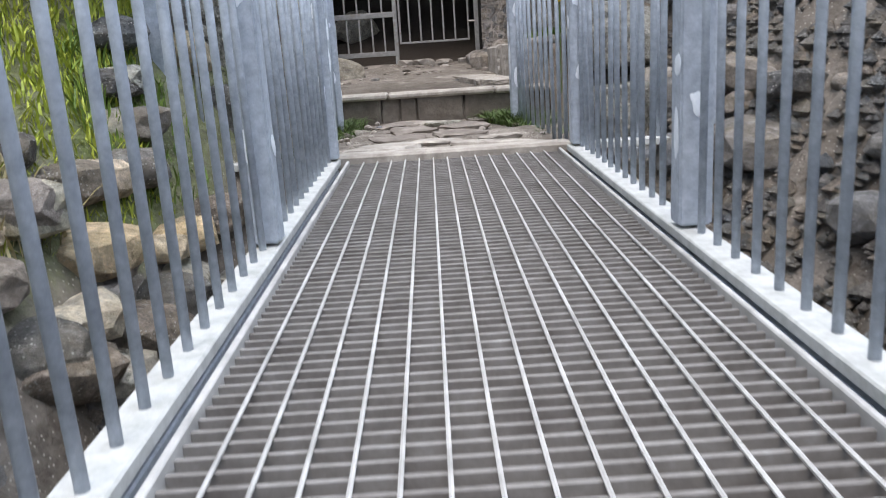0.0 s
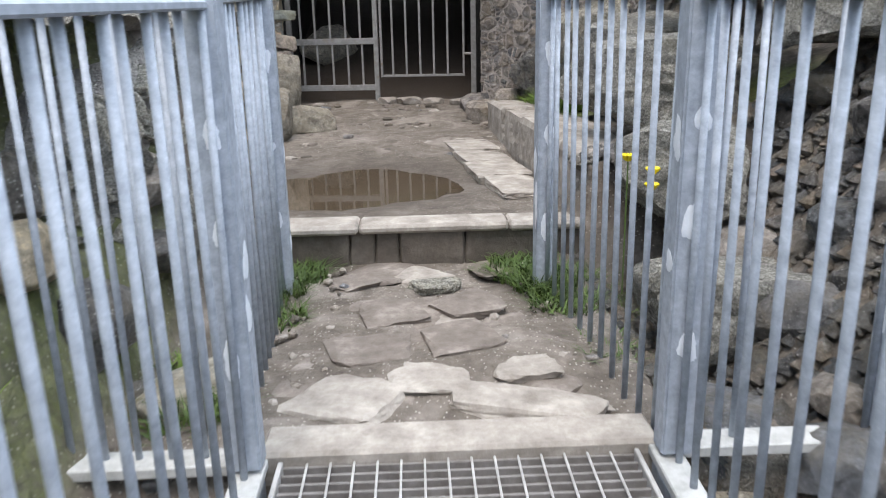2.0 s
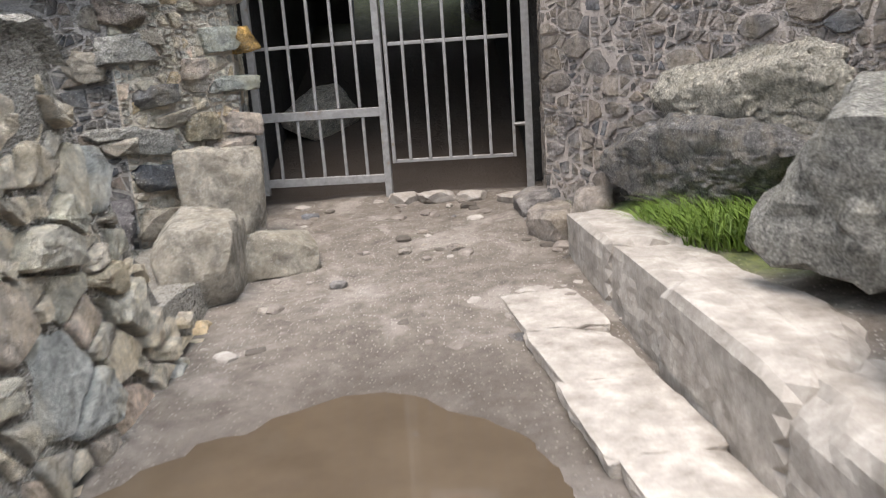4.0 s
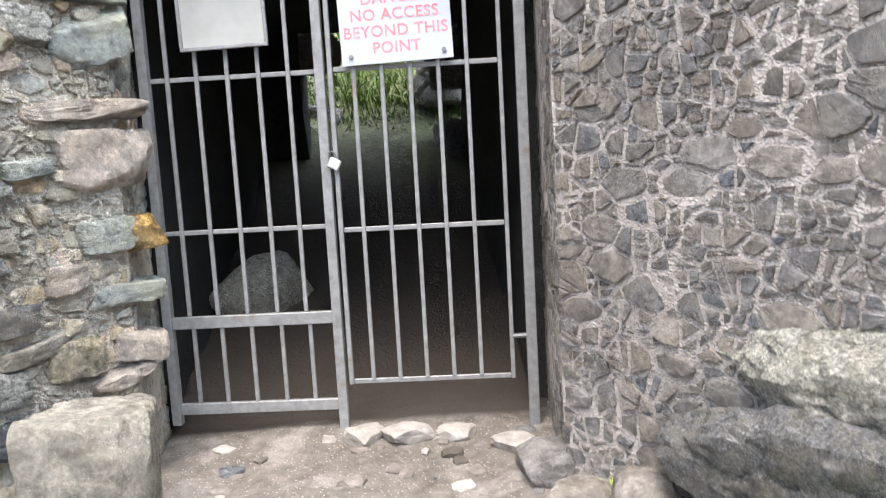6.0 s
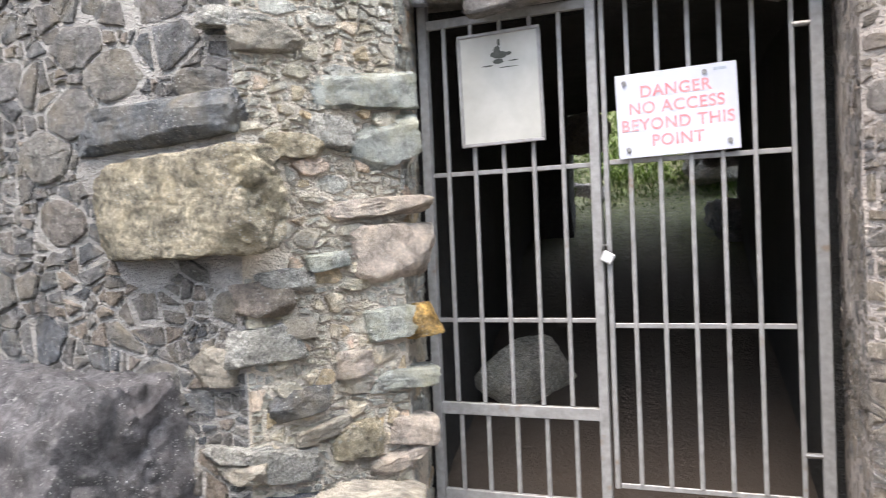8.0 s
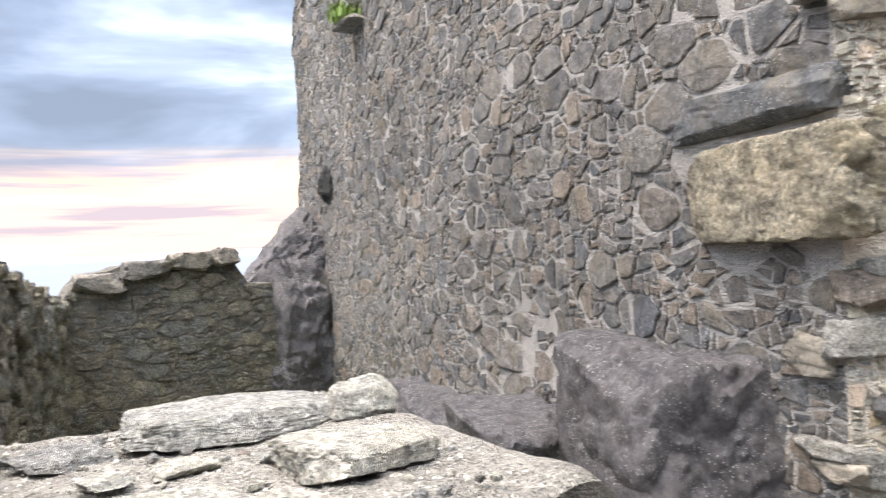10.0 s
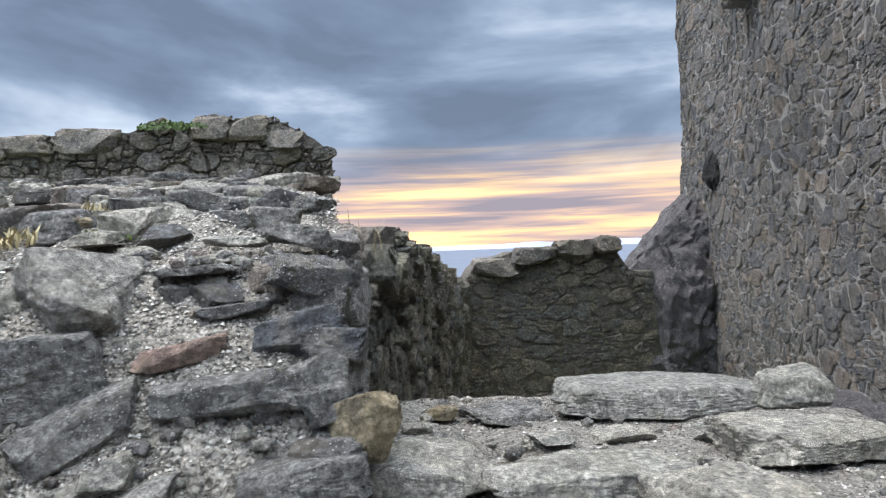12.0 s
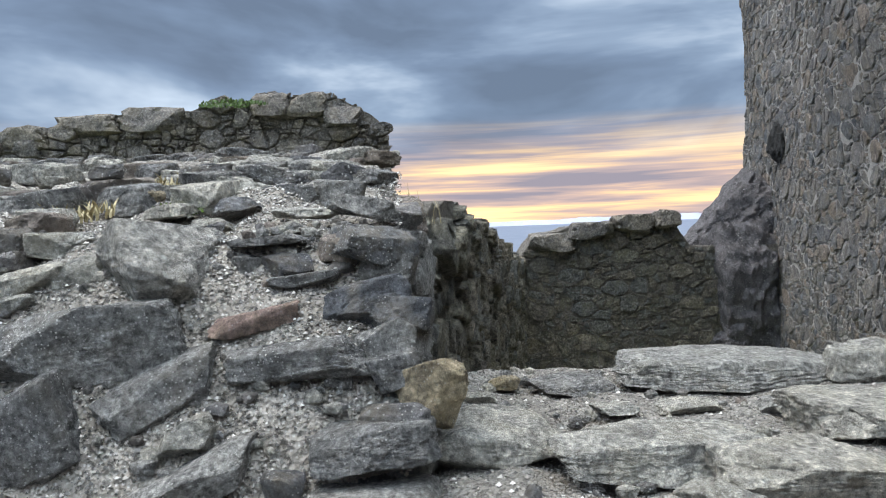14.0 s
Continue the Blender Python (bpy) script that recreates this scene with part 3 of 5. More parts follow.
gx, gy = axis(-60, 60, -3.2, 3.2, 0.075, 1.6), axis(-50, 62, -1.0, 12.0, 0.075, 1.6)
verts, faces, grassy, wet_and_shade = [], [], [], []
for x in gx:
    for y in gy:
        near_path = abs(x) < 4 and -2 < y < 18
        bumpy = 0.05 * noise.noise((x * 1.7, y * 1.7, 0.3)) + 0.022 * noise.noise((x * 6, y * 6, 2.0)) if near_path else 0.4 * noise.noise((x * 0.2, y * 0.2, 0))
        if y > 5.4 and -1.2 < x < 0.75:
            bumpy *= 0.25 if y < 8 else 0.6
        dish = math.exp(-(((x + 0.38) / 0.72) ** 2 + ((y - 6.52) / 0.68) ** 2) ** 2)
        verts.append((x, y, land(x, y) + bumpy - 0.03 * dish))
        g = fade(noise.noise((x * 1.3, y * 1.3, 5)), -0.1, 0.35)
        on_bank = 0.0
        if x < -0.95 and y < 5 and land(x, y) > -0.2:
            on_bank = 0.9
        if x > 0.85 and y > 5.6 and y < 9.2:
            on_bank = 0.7 * g
        if y > 13.5:
            on_bank = 0.95
        if abs(x) > 5 or y < -2 or y > 20:
            on_bank = 0.85
        grassy.append(on_bank * (0.5 + 0.5 * g))
        # Puddle surround is wet, passage floor gets painted shade, gully darkens with depth.
        wet_and_shade.append(0.7 * math.exp(-(((x + 0.35) / 0.9) ** 2 + ((y - 6.6) / 1.0) ** 2) ** 2) + (1.0 if 10.2 < y < 14.6 and -2 < x < 1.5 else 0) + 0.5 * fade(-land(x, y), 0.3, 0.8) * (1 if y < 4 else 0))
ny = len(gy)
for i in range(len(gx) - 1):
    for j in range(ny - 1):
        k = i * ny + j
        faces.append((k, k + ny, k + ny + 1, k + 1))
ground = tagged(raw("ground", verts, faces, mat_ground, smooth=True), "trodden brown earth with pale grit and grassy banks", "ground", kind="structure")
for key, vals in (("grass", grassy), ("wet_shade", wet_and_shade)):
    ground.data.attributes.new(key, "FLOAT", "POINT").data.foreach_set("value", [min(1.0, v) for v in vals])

sea = tagged(raw("water", [(-4800, -4800, -22), (4800, -4800, -22), (4800, 4800, -22), (-4800, 4800, -22)], [(0, 1, 2, 3)], mat_sea), "calm grey-blue sea reaching the horizon", "sea", kind="structure")
bm = bmesh.new()
for i in range(26):
    h = 26 + 22 * noise.noise((i * 0.35, 0, 3))
    bmesh.ops.create_cone(bm, cap_ends=True, segments=7, radius1=170, radius2=60, depth=h, matrix=Matrix.Translation((-4300 + 30 * math.sin(i), 100 + i * 95, -22 + h / 2)))
tagged(part("backdrop", bm, mat_shore), "low hazy shore across the water", "far shore", kind="structure")

# ---- footbridge ----


def deck(y):
    return -0.035 * (3.7 - y)


SLOPE = math.degrees(math.atan(0.035))
bridge = tagged(empty("footbridge", (0, 0, 0)), "galvanised steel footbridge with an open grating deck", "footbridge")
Y0, Y1, XL, XR = -1.3, 3.70, -0.41, 0.60
for x in (XL - 0.02, XR + 0.02):
    side = -1 if x < 0 else 1
    mid = (Y0 + Y1) / 2
    bm = box((0.015, Y1 - Y0, 0.06), (x - side * 0.012, mid, deck(mid) - 0.015), 0.003, (SLOPE, 0, 0))
    part("edge_trim", bm, mat_rod, bridge, "pale edge bar of the grating")
    bm = box((0.085, Y1 - Y0, 0.03), (x + side * 0.065, mid, deck(mid) + 0.012), 0.004, (SLOPE, 0, 0))
    part("kerb_flange", bm, mat_kerb, bridge, "weathered white kerb flange")
    bm = box((0.05, Y1 - Y0, 0.20), (x + side * 0.06, mid, deck(mid) - 0.125), 0.004, (SLOPE, 0, 0))
    part("main_beam", bm, mat_steel, bridge, "grey side beam")
pitch_y = 0.041
slat = box((XR - XL, 0.010, 0.034), (0, 0, -0.019), 0)
slat_me = bpy.data.meshes.new("bearing_bar")
slat.to_mesh(slat_me)
slat.free()
slat_me.materials.append(mat_grate)
y = Y0 + 0.03
while y < Y1:
    ob = new("bearing_bar", slat_me)
    ob.parent = bridge
    ob.location = ((XL + XR) / 2, y, deck(y))
    y += pitch_y
for i in range(1, 15):
    x = XL + i * (XR - XL) / 15
    bm = rod((x, Y0, deck(Y0) + 0.002), (x, Y1, deck(Y1) + 0.002), 0.0042, 6)
    part("cross_rod", bm, mat_rod, bridge)
for y in (0.55, 2.2):
    bm = box((XR - XL, 0.05, 0.07), ((XL + XR) / 2, y, deck(y) - 0.075), 0.003)
    part("cross_beam", bm, mat_steel, bridge)
threshold = tagged(part("threshold", box((1.16, 0.17, 0.12), (0.1, 3.785, -0.022), 0.012), mat_concrete), "pale worn concrete threshold at the bridge end", "threshold", kind="structure")
for x, w in ((-0.80, 0.55), (0.92, 0.50)):
    part("bearing_plate", box((w, 0.10, 0.035), (x, 3.70, 0.02), 0.004), mat_kerb, bridge, "white-edged steel plate on the abutment")
tagged(part("abutment", box((2.6, 0.30, 1.2), (0.05, 3.85, -0.69), 0.02), mat_mortar_dark), "dark stone abutment under the bridge end", "abutment", kind="structure")

# ---- railings ----


def railing(a, b, z0, z1, height, posts, label, spacing=0.118, lower=0.0):
    """Upright bars between posts with a flat top rail."""
    a, b = Vector((*a, z0)), Vector((*b, z1))
    L = (b - a).length
    top = empty("railing", tuple(a))
    tagged(top, label, "railing", "railings beside the walkway")
    d = (b - a) / L

    def at(s, h):
        p = (b - a) * (s / L)
        return Vector((p.x, p.y, p.z + h))
    turn = math.degrees(math.atan2(d.y, d.x))
    bm = bmesh.new()
    m = Matrix.Translation(at(L / 2, height)) @ pose(0, 0, 0, 0, -math.degrees(math.asin(d.z)), turn)
    bmesh.ops.create_cube(bm, size=1.0, matrix=m @ Matrix.Diagonal((L + 0.06, 0.05, 0.022, 1)))
    bmesh.ops.bevel(bm, geom=bm.edges[:], offset=0.005, segments=1, affect="EDGES")
    part("top_rail", bm, mat_steel, top)
    rng = random.Random(int(L * 100 + a.x * 10))
    for s in posts:
        bm = bmesh.new()
        p = at(s, 0)
        m = Matrix.Translation(p + Vector((0, 0, height / 2 + 0.03 - lower / 2))) @ pose(0, 0, 0, 0, 0, turn)
        bmesh.ops.create_cube(bm, size=1.0, matrix=m @ Matrix.Diagonal((0.08, 0.09, height + 0.03 + lower, 1)))
        bmesh.ops.bevel(bm, geom=bm.edges[:], offset=0.006, segments=2, affect="EDGES")
        post = part("post", bm, mat_steel, top)
        for k in range(3):
            q = rock_bm((0.035 * rng.uniform(0.7, 1.3), 0.004, 0.07 * rng.uniform(0.6, 1.7)), rng.randint(0, 9999), 2, 6, False)
            side = 1 if a.x < 0 else -1
            bmesh.ops.transform(q, matrix=m @ Matrix.Translation((rng.uniform(-0.015, 0.015), -side * 0.046, rng.uniform(-0.45, 0.35))), verts=q.verts)
            part("zinc_patch", q, mat_zinc, post, "pale patch of zinc repair paint")
        for h in (0.34, 0.02, -0.33):
            q = rock_bm((0.004, 0.036 * rng.uniform(0.7, 1.2), 0.065 * rng.uniform(0.6, 1.5)), rng.randint(0, 9999), 3, 6, False, 0.3)
            bmesh.ops.transform(q, matrix=m @ Matrix.Translation((-0.0405, rng.uniform(-0.012, 0.012), h + rng.uniform(-0.06, 0.06))), verts=q.verts)
            part("zinc_patch", q, mat_zinc, post, "pale patch of zinc repair paint")
    n = int(L / spacing)
    bar = rod((0, 0, -lower), (0, 0, height), 0.0105, 8)
    me = bpy.data.meshes.new("bar")
    bar.to_mesh(me)
    bar.free()
    me.materials.append(mat_steel)
    for p in me.polygons:
        p.use_smooth = len(p.vertices) == 4
    for i in range(n + 1):
        s = (i + 0.5) * L / (n + 1)
        if min(abs(s - q) for q in posts) < 0.045:
            continue
        ob = new("bar", me)
        ob.parent = top
        ob.location = at(s, 0)
        ob.rotation_euler = (radians(rng.uniform(-0.5, 0.5)), radians(rng.uniform(-0.5, 0.5)), 0)
    return top


railing((-0.485, -0.9), (-0.50, 3.66), deck(-0.9) + 0.02, deck(3.66) + 0.02, 1.24, (1.2, 3.05, 4.56), "galvanised bar railing along the bridge deck")
railing((0.68, -0.9), (0.70, 3.66), deck(-0.9) + 0.02, deck(3.66) + 0.02, 1.24, (1.2, 2.95, 4.56), "galvanised bar railing along the bridge deck")
railing((-0.53, 3.75), (-0.625, 5.10), 0.03, 0.10, 1.24, (1.35,), "galvanised bar railing standing in weeds beside the path", 0.135, 0.08)
railing((0.70, 3.75), (0.57, 5.10), 0.03, 0.08, 1.24, (1.35,), "galvanised bar railing standing in weeds beside the path", 0.135, 0.08)
for x, w in ((-0.83, 0.66), (0.98, 0.60)):
    sgn = -1 if x < 0 else 1
    a = (sgn * 0.62 + 0.04, 3.70) if sgn < 0 else (0.74, 3.70)
    railing(a, (a[0] + sgn * w, 3.72), 0.03, 0.03, 1.24, (w,), "short bar railing closing the gap beside the bridge end", 0.105, 0.0)

# ---- step, yard and path stones ----
stepping = tagged(empty("step", (0, 5.43, 0)), "stone step with a pale worn lip and dark riser", "step", kind="structure")
x = -1.15
rng = random.Random(4)
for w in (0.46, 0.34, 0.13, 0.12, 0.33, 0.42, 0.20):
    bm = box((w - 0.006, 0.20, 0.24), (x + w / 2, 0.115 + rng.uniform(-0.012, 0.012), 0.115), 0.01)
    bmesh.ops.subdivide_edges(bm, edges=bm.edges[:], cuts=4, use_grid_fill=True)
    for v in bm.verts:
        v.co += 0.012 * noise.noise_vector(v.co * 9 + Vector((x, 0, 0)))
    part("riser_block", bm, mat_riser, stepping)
    x += w
x = -1.15
for w in (0.85, 0.75, 0.38):
    bm = box((w - 0.004, 0.22 + rng.uniform(-0.02, 0.03), 0.045), (x + w / 2, 0.09, 0.243 + rng.uniform(-0.004, 0.004)), 0.014)
    part("lip_slab", bm, mat_concrete, stepping, "pale worn lip of the step")
    x += w
verts = [(-0.36, 6.5, 0.238)]
n = 48
for i in range(n):
    a = 6.2832 * i / n
    r = 1 + 0.10 * noise.noise((math.cos(a) * 1.5, math.sin(a) * 1.5, 8))
    verts.append((-0.34 + 0.92 * r * math.cos(a), 6.5 + 0.86 * r * math.sin(a), 0.238))
tagged(raw("puddle", verts, [(0, 1 + i, 1 + (i + 1) % n) for i in range(n)], mat_water), "shallow brown rain puddle on the yard", "puddle", kind="structure")
kerb = tagged(empty("paving_strip", (0, 0, 0)), "strip of pale flagstones beside the yard", "paving", kind="structure")
for i in range(5):
    t = (i + 0.5) / 5
    cx, cy = lerp(0.64, 0.33, t), lerp(6.0, 8.6, t)
    ob = part("flagstone", rock_bm((0.38, 0.64, 0.07), 300 + i, 4, 3, True, 0.05, 0.05), mat_concrete, kerb)
    ob.matrix_basis = pose(cx, cy, 0.262 + 0.02 * t, 0, 0, 7)
rim = tagged(empty("retaining_wall", (0, 0, 0)), "low stone retaining wall with lichened coping", "low wall", kind="structure")
for i in range(4):
    t = (i + 0.5) / 4
    cx, cy = lerp(1.0, 0.86, t), lerp(5.6, 8.6, t)
    ob = part("coping_stone", rock_bm((0.42, 0.95, 0.44), 330 + i, 4, 3, True, 0.04, 0.04), mat_concrete, rim, "pale lichened coping stone")
    ob.matrix_basis = pose(cx, cy, 0.375 + 0.01 * (i % 2), 0, 0, 3)
rng = random.Random(11)
for i in range(26):
    x, y = rng.uniform(-0.42, 0.45), rng.uniform(3.95, 5.35)
    w = rng.uniform(0.14, 0.34)
    rock("paving_stone", (x, y, land(x, y) - 0.006), (w, w * rng.uniform(0.6, 0.95), 0.04), rng.choice((mat_path, mat_path, mat_path, mat_concrete)), 500 + i, "worn flat paving stone set in the earth path", "paving stone", (0, 0, rng.uniform(0, 180)), "paving stones of the path", 2, True, 4, 0.03)
for i in range(90):
    x, y = rng.uniform(-1.1, 0.75), rng.uniform(7.5, 10.0)
    w = rng.uniform(0.03, 0.13)
    rock("loose_stone", (x, y, land(x, y) - 0.008), (w, w * 0.8, w * 0.45), rng.choice((mat_concrete, mat_path, mat_path, mat_riser, mat_dark)), 600 + i, "small broken stone lying on the earth", "loose stone", (0, 0, rng.uniform(0, 180)), "loose stones before the gate", 2)
for i in range(60):
    x, y = rng.choice((rng.uniform(-0.6, -0.3), rng.uniform(0.25, 0.65))), rng.uniform(3.9, 5.4)
    w = rng.uniform(0.02, 0.06)
    rock("pebble", (x, y, land(x, y) + 0.01), (w, w * 0.8, w * 0.6), rng.choice((mat_concrete, mat_dark)), 700 + i, "small grey pebble on the path", "pebble", (0, 0, rng.uniform(0, 180)), "pebbles of the path", 1, False)
for i, (x, y, w, d) in enumerate(((-0.26, 4.04, 0.40, 0.30), (0.34, 3.98, 0.55, 0.20), (0.02, 4.18, 0.30, 0.24), (0.36, 4.22, 0.26, 0.20), (-0.2, 4.42, 0.34, 0.28), (0.15, 4.5, 0.32, 0.30), (-0.12, 4.78, 0.30, 0.30), (0.2, 4.85, 0.30, 0.28))):
    rock("paving_stone", (x, y, land(x, y) + 0.008), (w, d, 0.06), mat_concrete if i < 4 else mat_path, 560 + i, "worn pale flat stone by the bridge end" if i < 4 else "worn brown flat stone of the path", "paving stone", (0, 0, i * 7 - 20), "paving stones of the path", 3, True, 4, 0.05)
rock("pale_stone", (0.07, 5.12, 0.048), (0.24, 0.17, 0.05), mat_slab, 77, "broken chalky white stone on the path", "loose stone", (0, 0, 25), subdiv=4, rough=0.12)

# ---- gate ----
gate = tagged(empty("metal_gate", (-0.385, 10.13, 0), -6), "pale painted barred metal gate, padlocked shut", "gate")


def gbar(name, u0, z0, u1, z1, w, d=0.02, y=0.0, parent=None, label=""):
    upright = abs(z1 - z0) > abs(u1 - u0)
    size = (w, d, abs(z1 - z0)) if upright else (abs(u1 - u0), d, w)
    return part(name, box(size, ((u0 + u1) / 2, y, (z0 + z1) / 2), 0.003), mat_gate, parent or gate, label)


gbar("post", -0.92, 0.52, -0.92, 3.30, 0.05, 0.05)
gbar("post", 0.0, 0.40, 0.0, 3.30, 0.05, 0.05)
gbar("post", 1.03, 0.42, 1.03, 3.30, 0.055, 0.05)
gbar("top_rail", -0.895, 3.19, -0.025, 3.19, 0.05, 0.03)
gbar("bottom_rail", -0.895, 0.605, -0.025, 0.605, 0.06, 0.03)
gbar("lock_rail", -0.895, 1.085, -0.025, 1.085, 0.065, 0.035)
for z in (1.57, 2.37):
    gbar("rail", -0.895, z, -0.025, z, 0.025, 0.012, 0.012)
for u in (-0.80, -0.645, -0.483, -0.32, -0.165):
    gbar("bar", u, 1.12, u, 3.17, 0.022, 0.018)
    gbar("bar", u + 0.015, 0.63, u + 0.015, 1.055, 0.022, 0.018)
leaf = tagged(part("gate_leaf", box((0.025, 0.025, 2.6), (0.055, -0.005, 2.01), 0.003), mat_gate, gate), "swinging leaf of the gate")
gbar("stile", 0.925, 0.71, 0.925, 3.31, 0.022, 0.022, -0.005, leaf)
for z, w in ((0.722, 0.026), (1.545, 0.026), (2.375, 0.026), (3.30, 0.026)):
    gbar("rail", 0.068, z, 0.913, z, w, 0.014, 0.006, leaf)
for u in (0.175, 0.32, 0.466, 0.611, 0.757):
    gbar("bar", u, 0.735, u, 3.29, 0.022, 0.018, -0.005, leaf)
for z in (0.94, 2.95):
    part("hinge", rod((0.93, -0.01, z), (1.01, -0.01, z), 0.014, 8), mat_bolt, leaf)
lock = tagged(empty("padlock", (-0.385 + 0.045, 10.085, 0), -6), "steel padlock hanging on the gate chain", "padlock")
part("body", box((0.062, 0.026, 0.055), (0, 0, 1.895), 0.006, (0, 28, 0)), mat_lock, lock)
bm = bmesh.new()
for i in range(8):
    a, b = math.pi * i / 8, math.pi * (i + 1) / 8
    rod((0.02 * math.cos(a) - 0.012, 0.004, 1.925 + 0.035 * math.sin(a)), (0.02 * math.cos(b) - 0.012, 0.004, 1.925 + 0.035 * math.sin(b)), 0.005, 6, bm)
part("shackle", bm, mat_bolt, lock)


def lettering(text, size, at, parent, name="letter"):
    cu = bpy.data.curves.new(name, "FONT")
    cu.body, cu.size, cu.align_x, cu.extrude, cu.space_character = text, size, "CENTER", 0.0008, 1.08
    cu.offset = 0.0012
    tmp = bpy.data.objects.new(name, cu)
    me = bpy.data.meshes.new_from_object(tmp)
    bpy.data.objects.remove(tmp)
    bm = bmesh.new()
    bm.from_mesh(me)
    left = set(bm.verts)
    while left:
        reach, todo = set(), [next(v for v in bm.verts if v in left)]
        while todo:
            v = todo.pop()
            if v in reach:
                continue
            reach.add(v)
            todo += [e.other_vert(v) for e in v.link_edges]
        left -= reach
        order = [v for v in bm.verts if v in reach]
        index = {v: i for i, v in enumerate(order)}
        faces = [tuple(index[v] for v in f.verts) for f in bm.faces if f.verts[0] in reach]
        raw(name, [tuple(v.co) for v in order], faces, mat_letter, parent).matrix_basis = pose(*at, 90, 0, 0)
    bm.free()


gm = pose(-0.385, 10.13, 0, 0, 0, -6)
danger = tagged(new("warning_sign"), "white warning sign with faded red capital letters", "sign")
danger.matrix_world = gm @ pose(0.405, -0.035, 2.597, 0, -1.5, 0)
part("board", box((0.568, 0.006, 0.415), (0, 0, 0), 0.002), mat_sign, danger)
for text, z in (("DANGER", 0.088), ("NO ACCESS", 0.008), ("BEYOND THIS", -0.074), ("POINT", -0.156)):
    lettering(text, 0.079, (0.0, -0.0042, z), danger)
for u, z in ((-0.24, 0.165), (0.14, 0.172), (-0.235, -0.165), (0.238, -0.165)):
    part("bolt", rod((u, -0.002, z), (u, -0.012, z), 0.012, 10), mat_bolt, danger)
part("maker_mark", box((0.06, 0.001, 0.014), (0.21, -0.0042, 0.18), 0), mat_steel, danger, "small faded blue mark")
notice = tagged(new("notice_board"), "weathered notice board with a small black drawing", "notice board")
notice.matrix_world = gm @ pose(-0.478, -0.035, 2.805, 0, -1.0, 0)
part("panel", box((0.445, 0.008, 0.585), (0, 0, 0), 0.002), mat_notice, notice)
for dx, dz, sx, sz in ((0, 0.29, 0.455, 0.018), (0, -0.29, 0.455, 0.018), (-0.22, 0, 0.018, 0.565), (0.22, 0, 0.018, 0.565)):
    part("frame", box((sx, 0.02, sz), (dx, -0.004, dz), 0.003), mat_gate, notice)
for dx, dz, sx, sz in ((0.0, 0.17, 0.07, 0.035), (-0.005, 0.20, 0.03, 0.045), (0.005, 0.235, 0.014, 0.03), (0.0, 0.142, 0.045, 0.022), (0.085, 0.135, 0.05, 0.006), (-0.06, 0.12, 0.05, 0.006), (0.05, 0.105, 0.10, 0.004), (0.06, 0.175, 0.022, 0.02)):
    part("drawing", rock_bm((sx, 0.002, sz), int(9000 + dx * 999 + dz * 99), 2, 8, False), mat_print, notice).location = (dx, -0.0055, dz)

# ---- walls by the gate ----
rng = random.Random(21)


def flat_top(h, wav=0.0, seed=0):
    return lambda u: h + wav * noise.noise((u * 1.7, seed, 0.5)) + 0.5 * wav * noise.noise((u * 5, seed, 1.5))


# right-hand wall: from the gate jamb out along the yard
place, U = face_along((0.76, 10.25), (0.66, 9.36), 0.2)
wall_east = wall_body("wall_east", place, U, 5.0, flat_top(5.0, 0.1, 1), 1.2, mat_mortar_pink, 0.16, 0.010, 1, "rubble wall beside the gate set in pinkish lime mortar", "wall")
masonry(wall_east, place, U, 5.0, lambda u: 5.0, mat_dark, rng, 0.03, 0.11, 10000, 0.012, 0.007, 120, lambda u, v: v < 3.2, mat_dark_far)
place, U = face_along((0.66, 9.36), (1.75, 7.55), 0.2)
wall_east2 = wall_body("wall_east_2", place, U, 5.0, flat_top(5.0, 0.1, 2), 1.2, mat_mortar_pink, 0.16, 0.010, 2, "rubble wall of brown stones in pinkish lime mortar", "wall")
masonry(wall_east2, place, U, 5.0, lambda u: 5.0, mat_dark, rng, 0.034, 0.13, 24000, 0.015, 0.020, 300, lambda u, v: v < 3.2, mat_dark_far, lambda u, v, r: 1.1 < u < 1.8 and 0.3 < v < 1.05, shape=2.6, flat=1.75)
place, U = face_along((1.75, 7.55), (4.2, 4.6), 0.2)
wall_east3 = wall_body("wall_east_3", place, U, 3.4, flat_top(3.4, 0.3, 3), 1.2, mat_mortar, 0.2, 0.08, 3, "rough rubble wall running out from the gate", "wall")
masonry(wall_east3, place, U, 3.4, lambda u: 3.2, mat_dark_far, rng, 0.08, 0.26, 2200, 0.02, 0.10, 0, None, mat_dark_far)

# left-hand jamb: eroded ochre rubble
place, U = face_along((-1.85, 9.13), (-1.30, 9.70), 0.2)
wall_west = wall_body("wall_west", place, U, 5.2, flat_top(5.2, 0.1, 4), 1.0, mat_mortar_warm, 0.14, 0.022, 4, "eroded wall of ochre and grey rubble beside the gate", "wall")
masonry(wall_west, place, U, 5.2, lambda u: 5.2, mat_warm, rng, 0.03, 0.10, 14000, 0.014, 0.035, 280, lambda u, v: v < 3.4, None, lambda u, v, r: (u < 0.2 and 1.72 < v < 2.3), flat=1.9, shape=2.8)
place, U = face_along((-1.30, 9.72), (-1.38, 10.3), 0.2)
wall_west2 = wall_body("wall_west_2", place, U, 5.2, flat_top(5.2, 0.1, 5), 0.9, mat_mortar_warm, 0.14, 0.02, 5, "stone reveal beside the gate post", "wall")
masonry(wall_west2, place, U, 5.2, lambda u: 5.2, mat_warm, rng, 0.05, 0.13, 1500, 0.008, 0.015, 40, lambda u, v: v < 3.4, None)
place, U = face_along((-1.6, 10.05), (1.2, 9.85), 3.36)
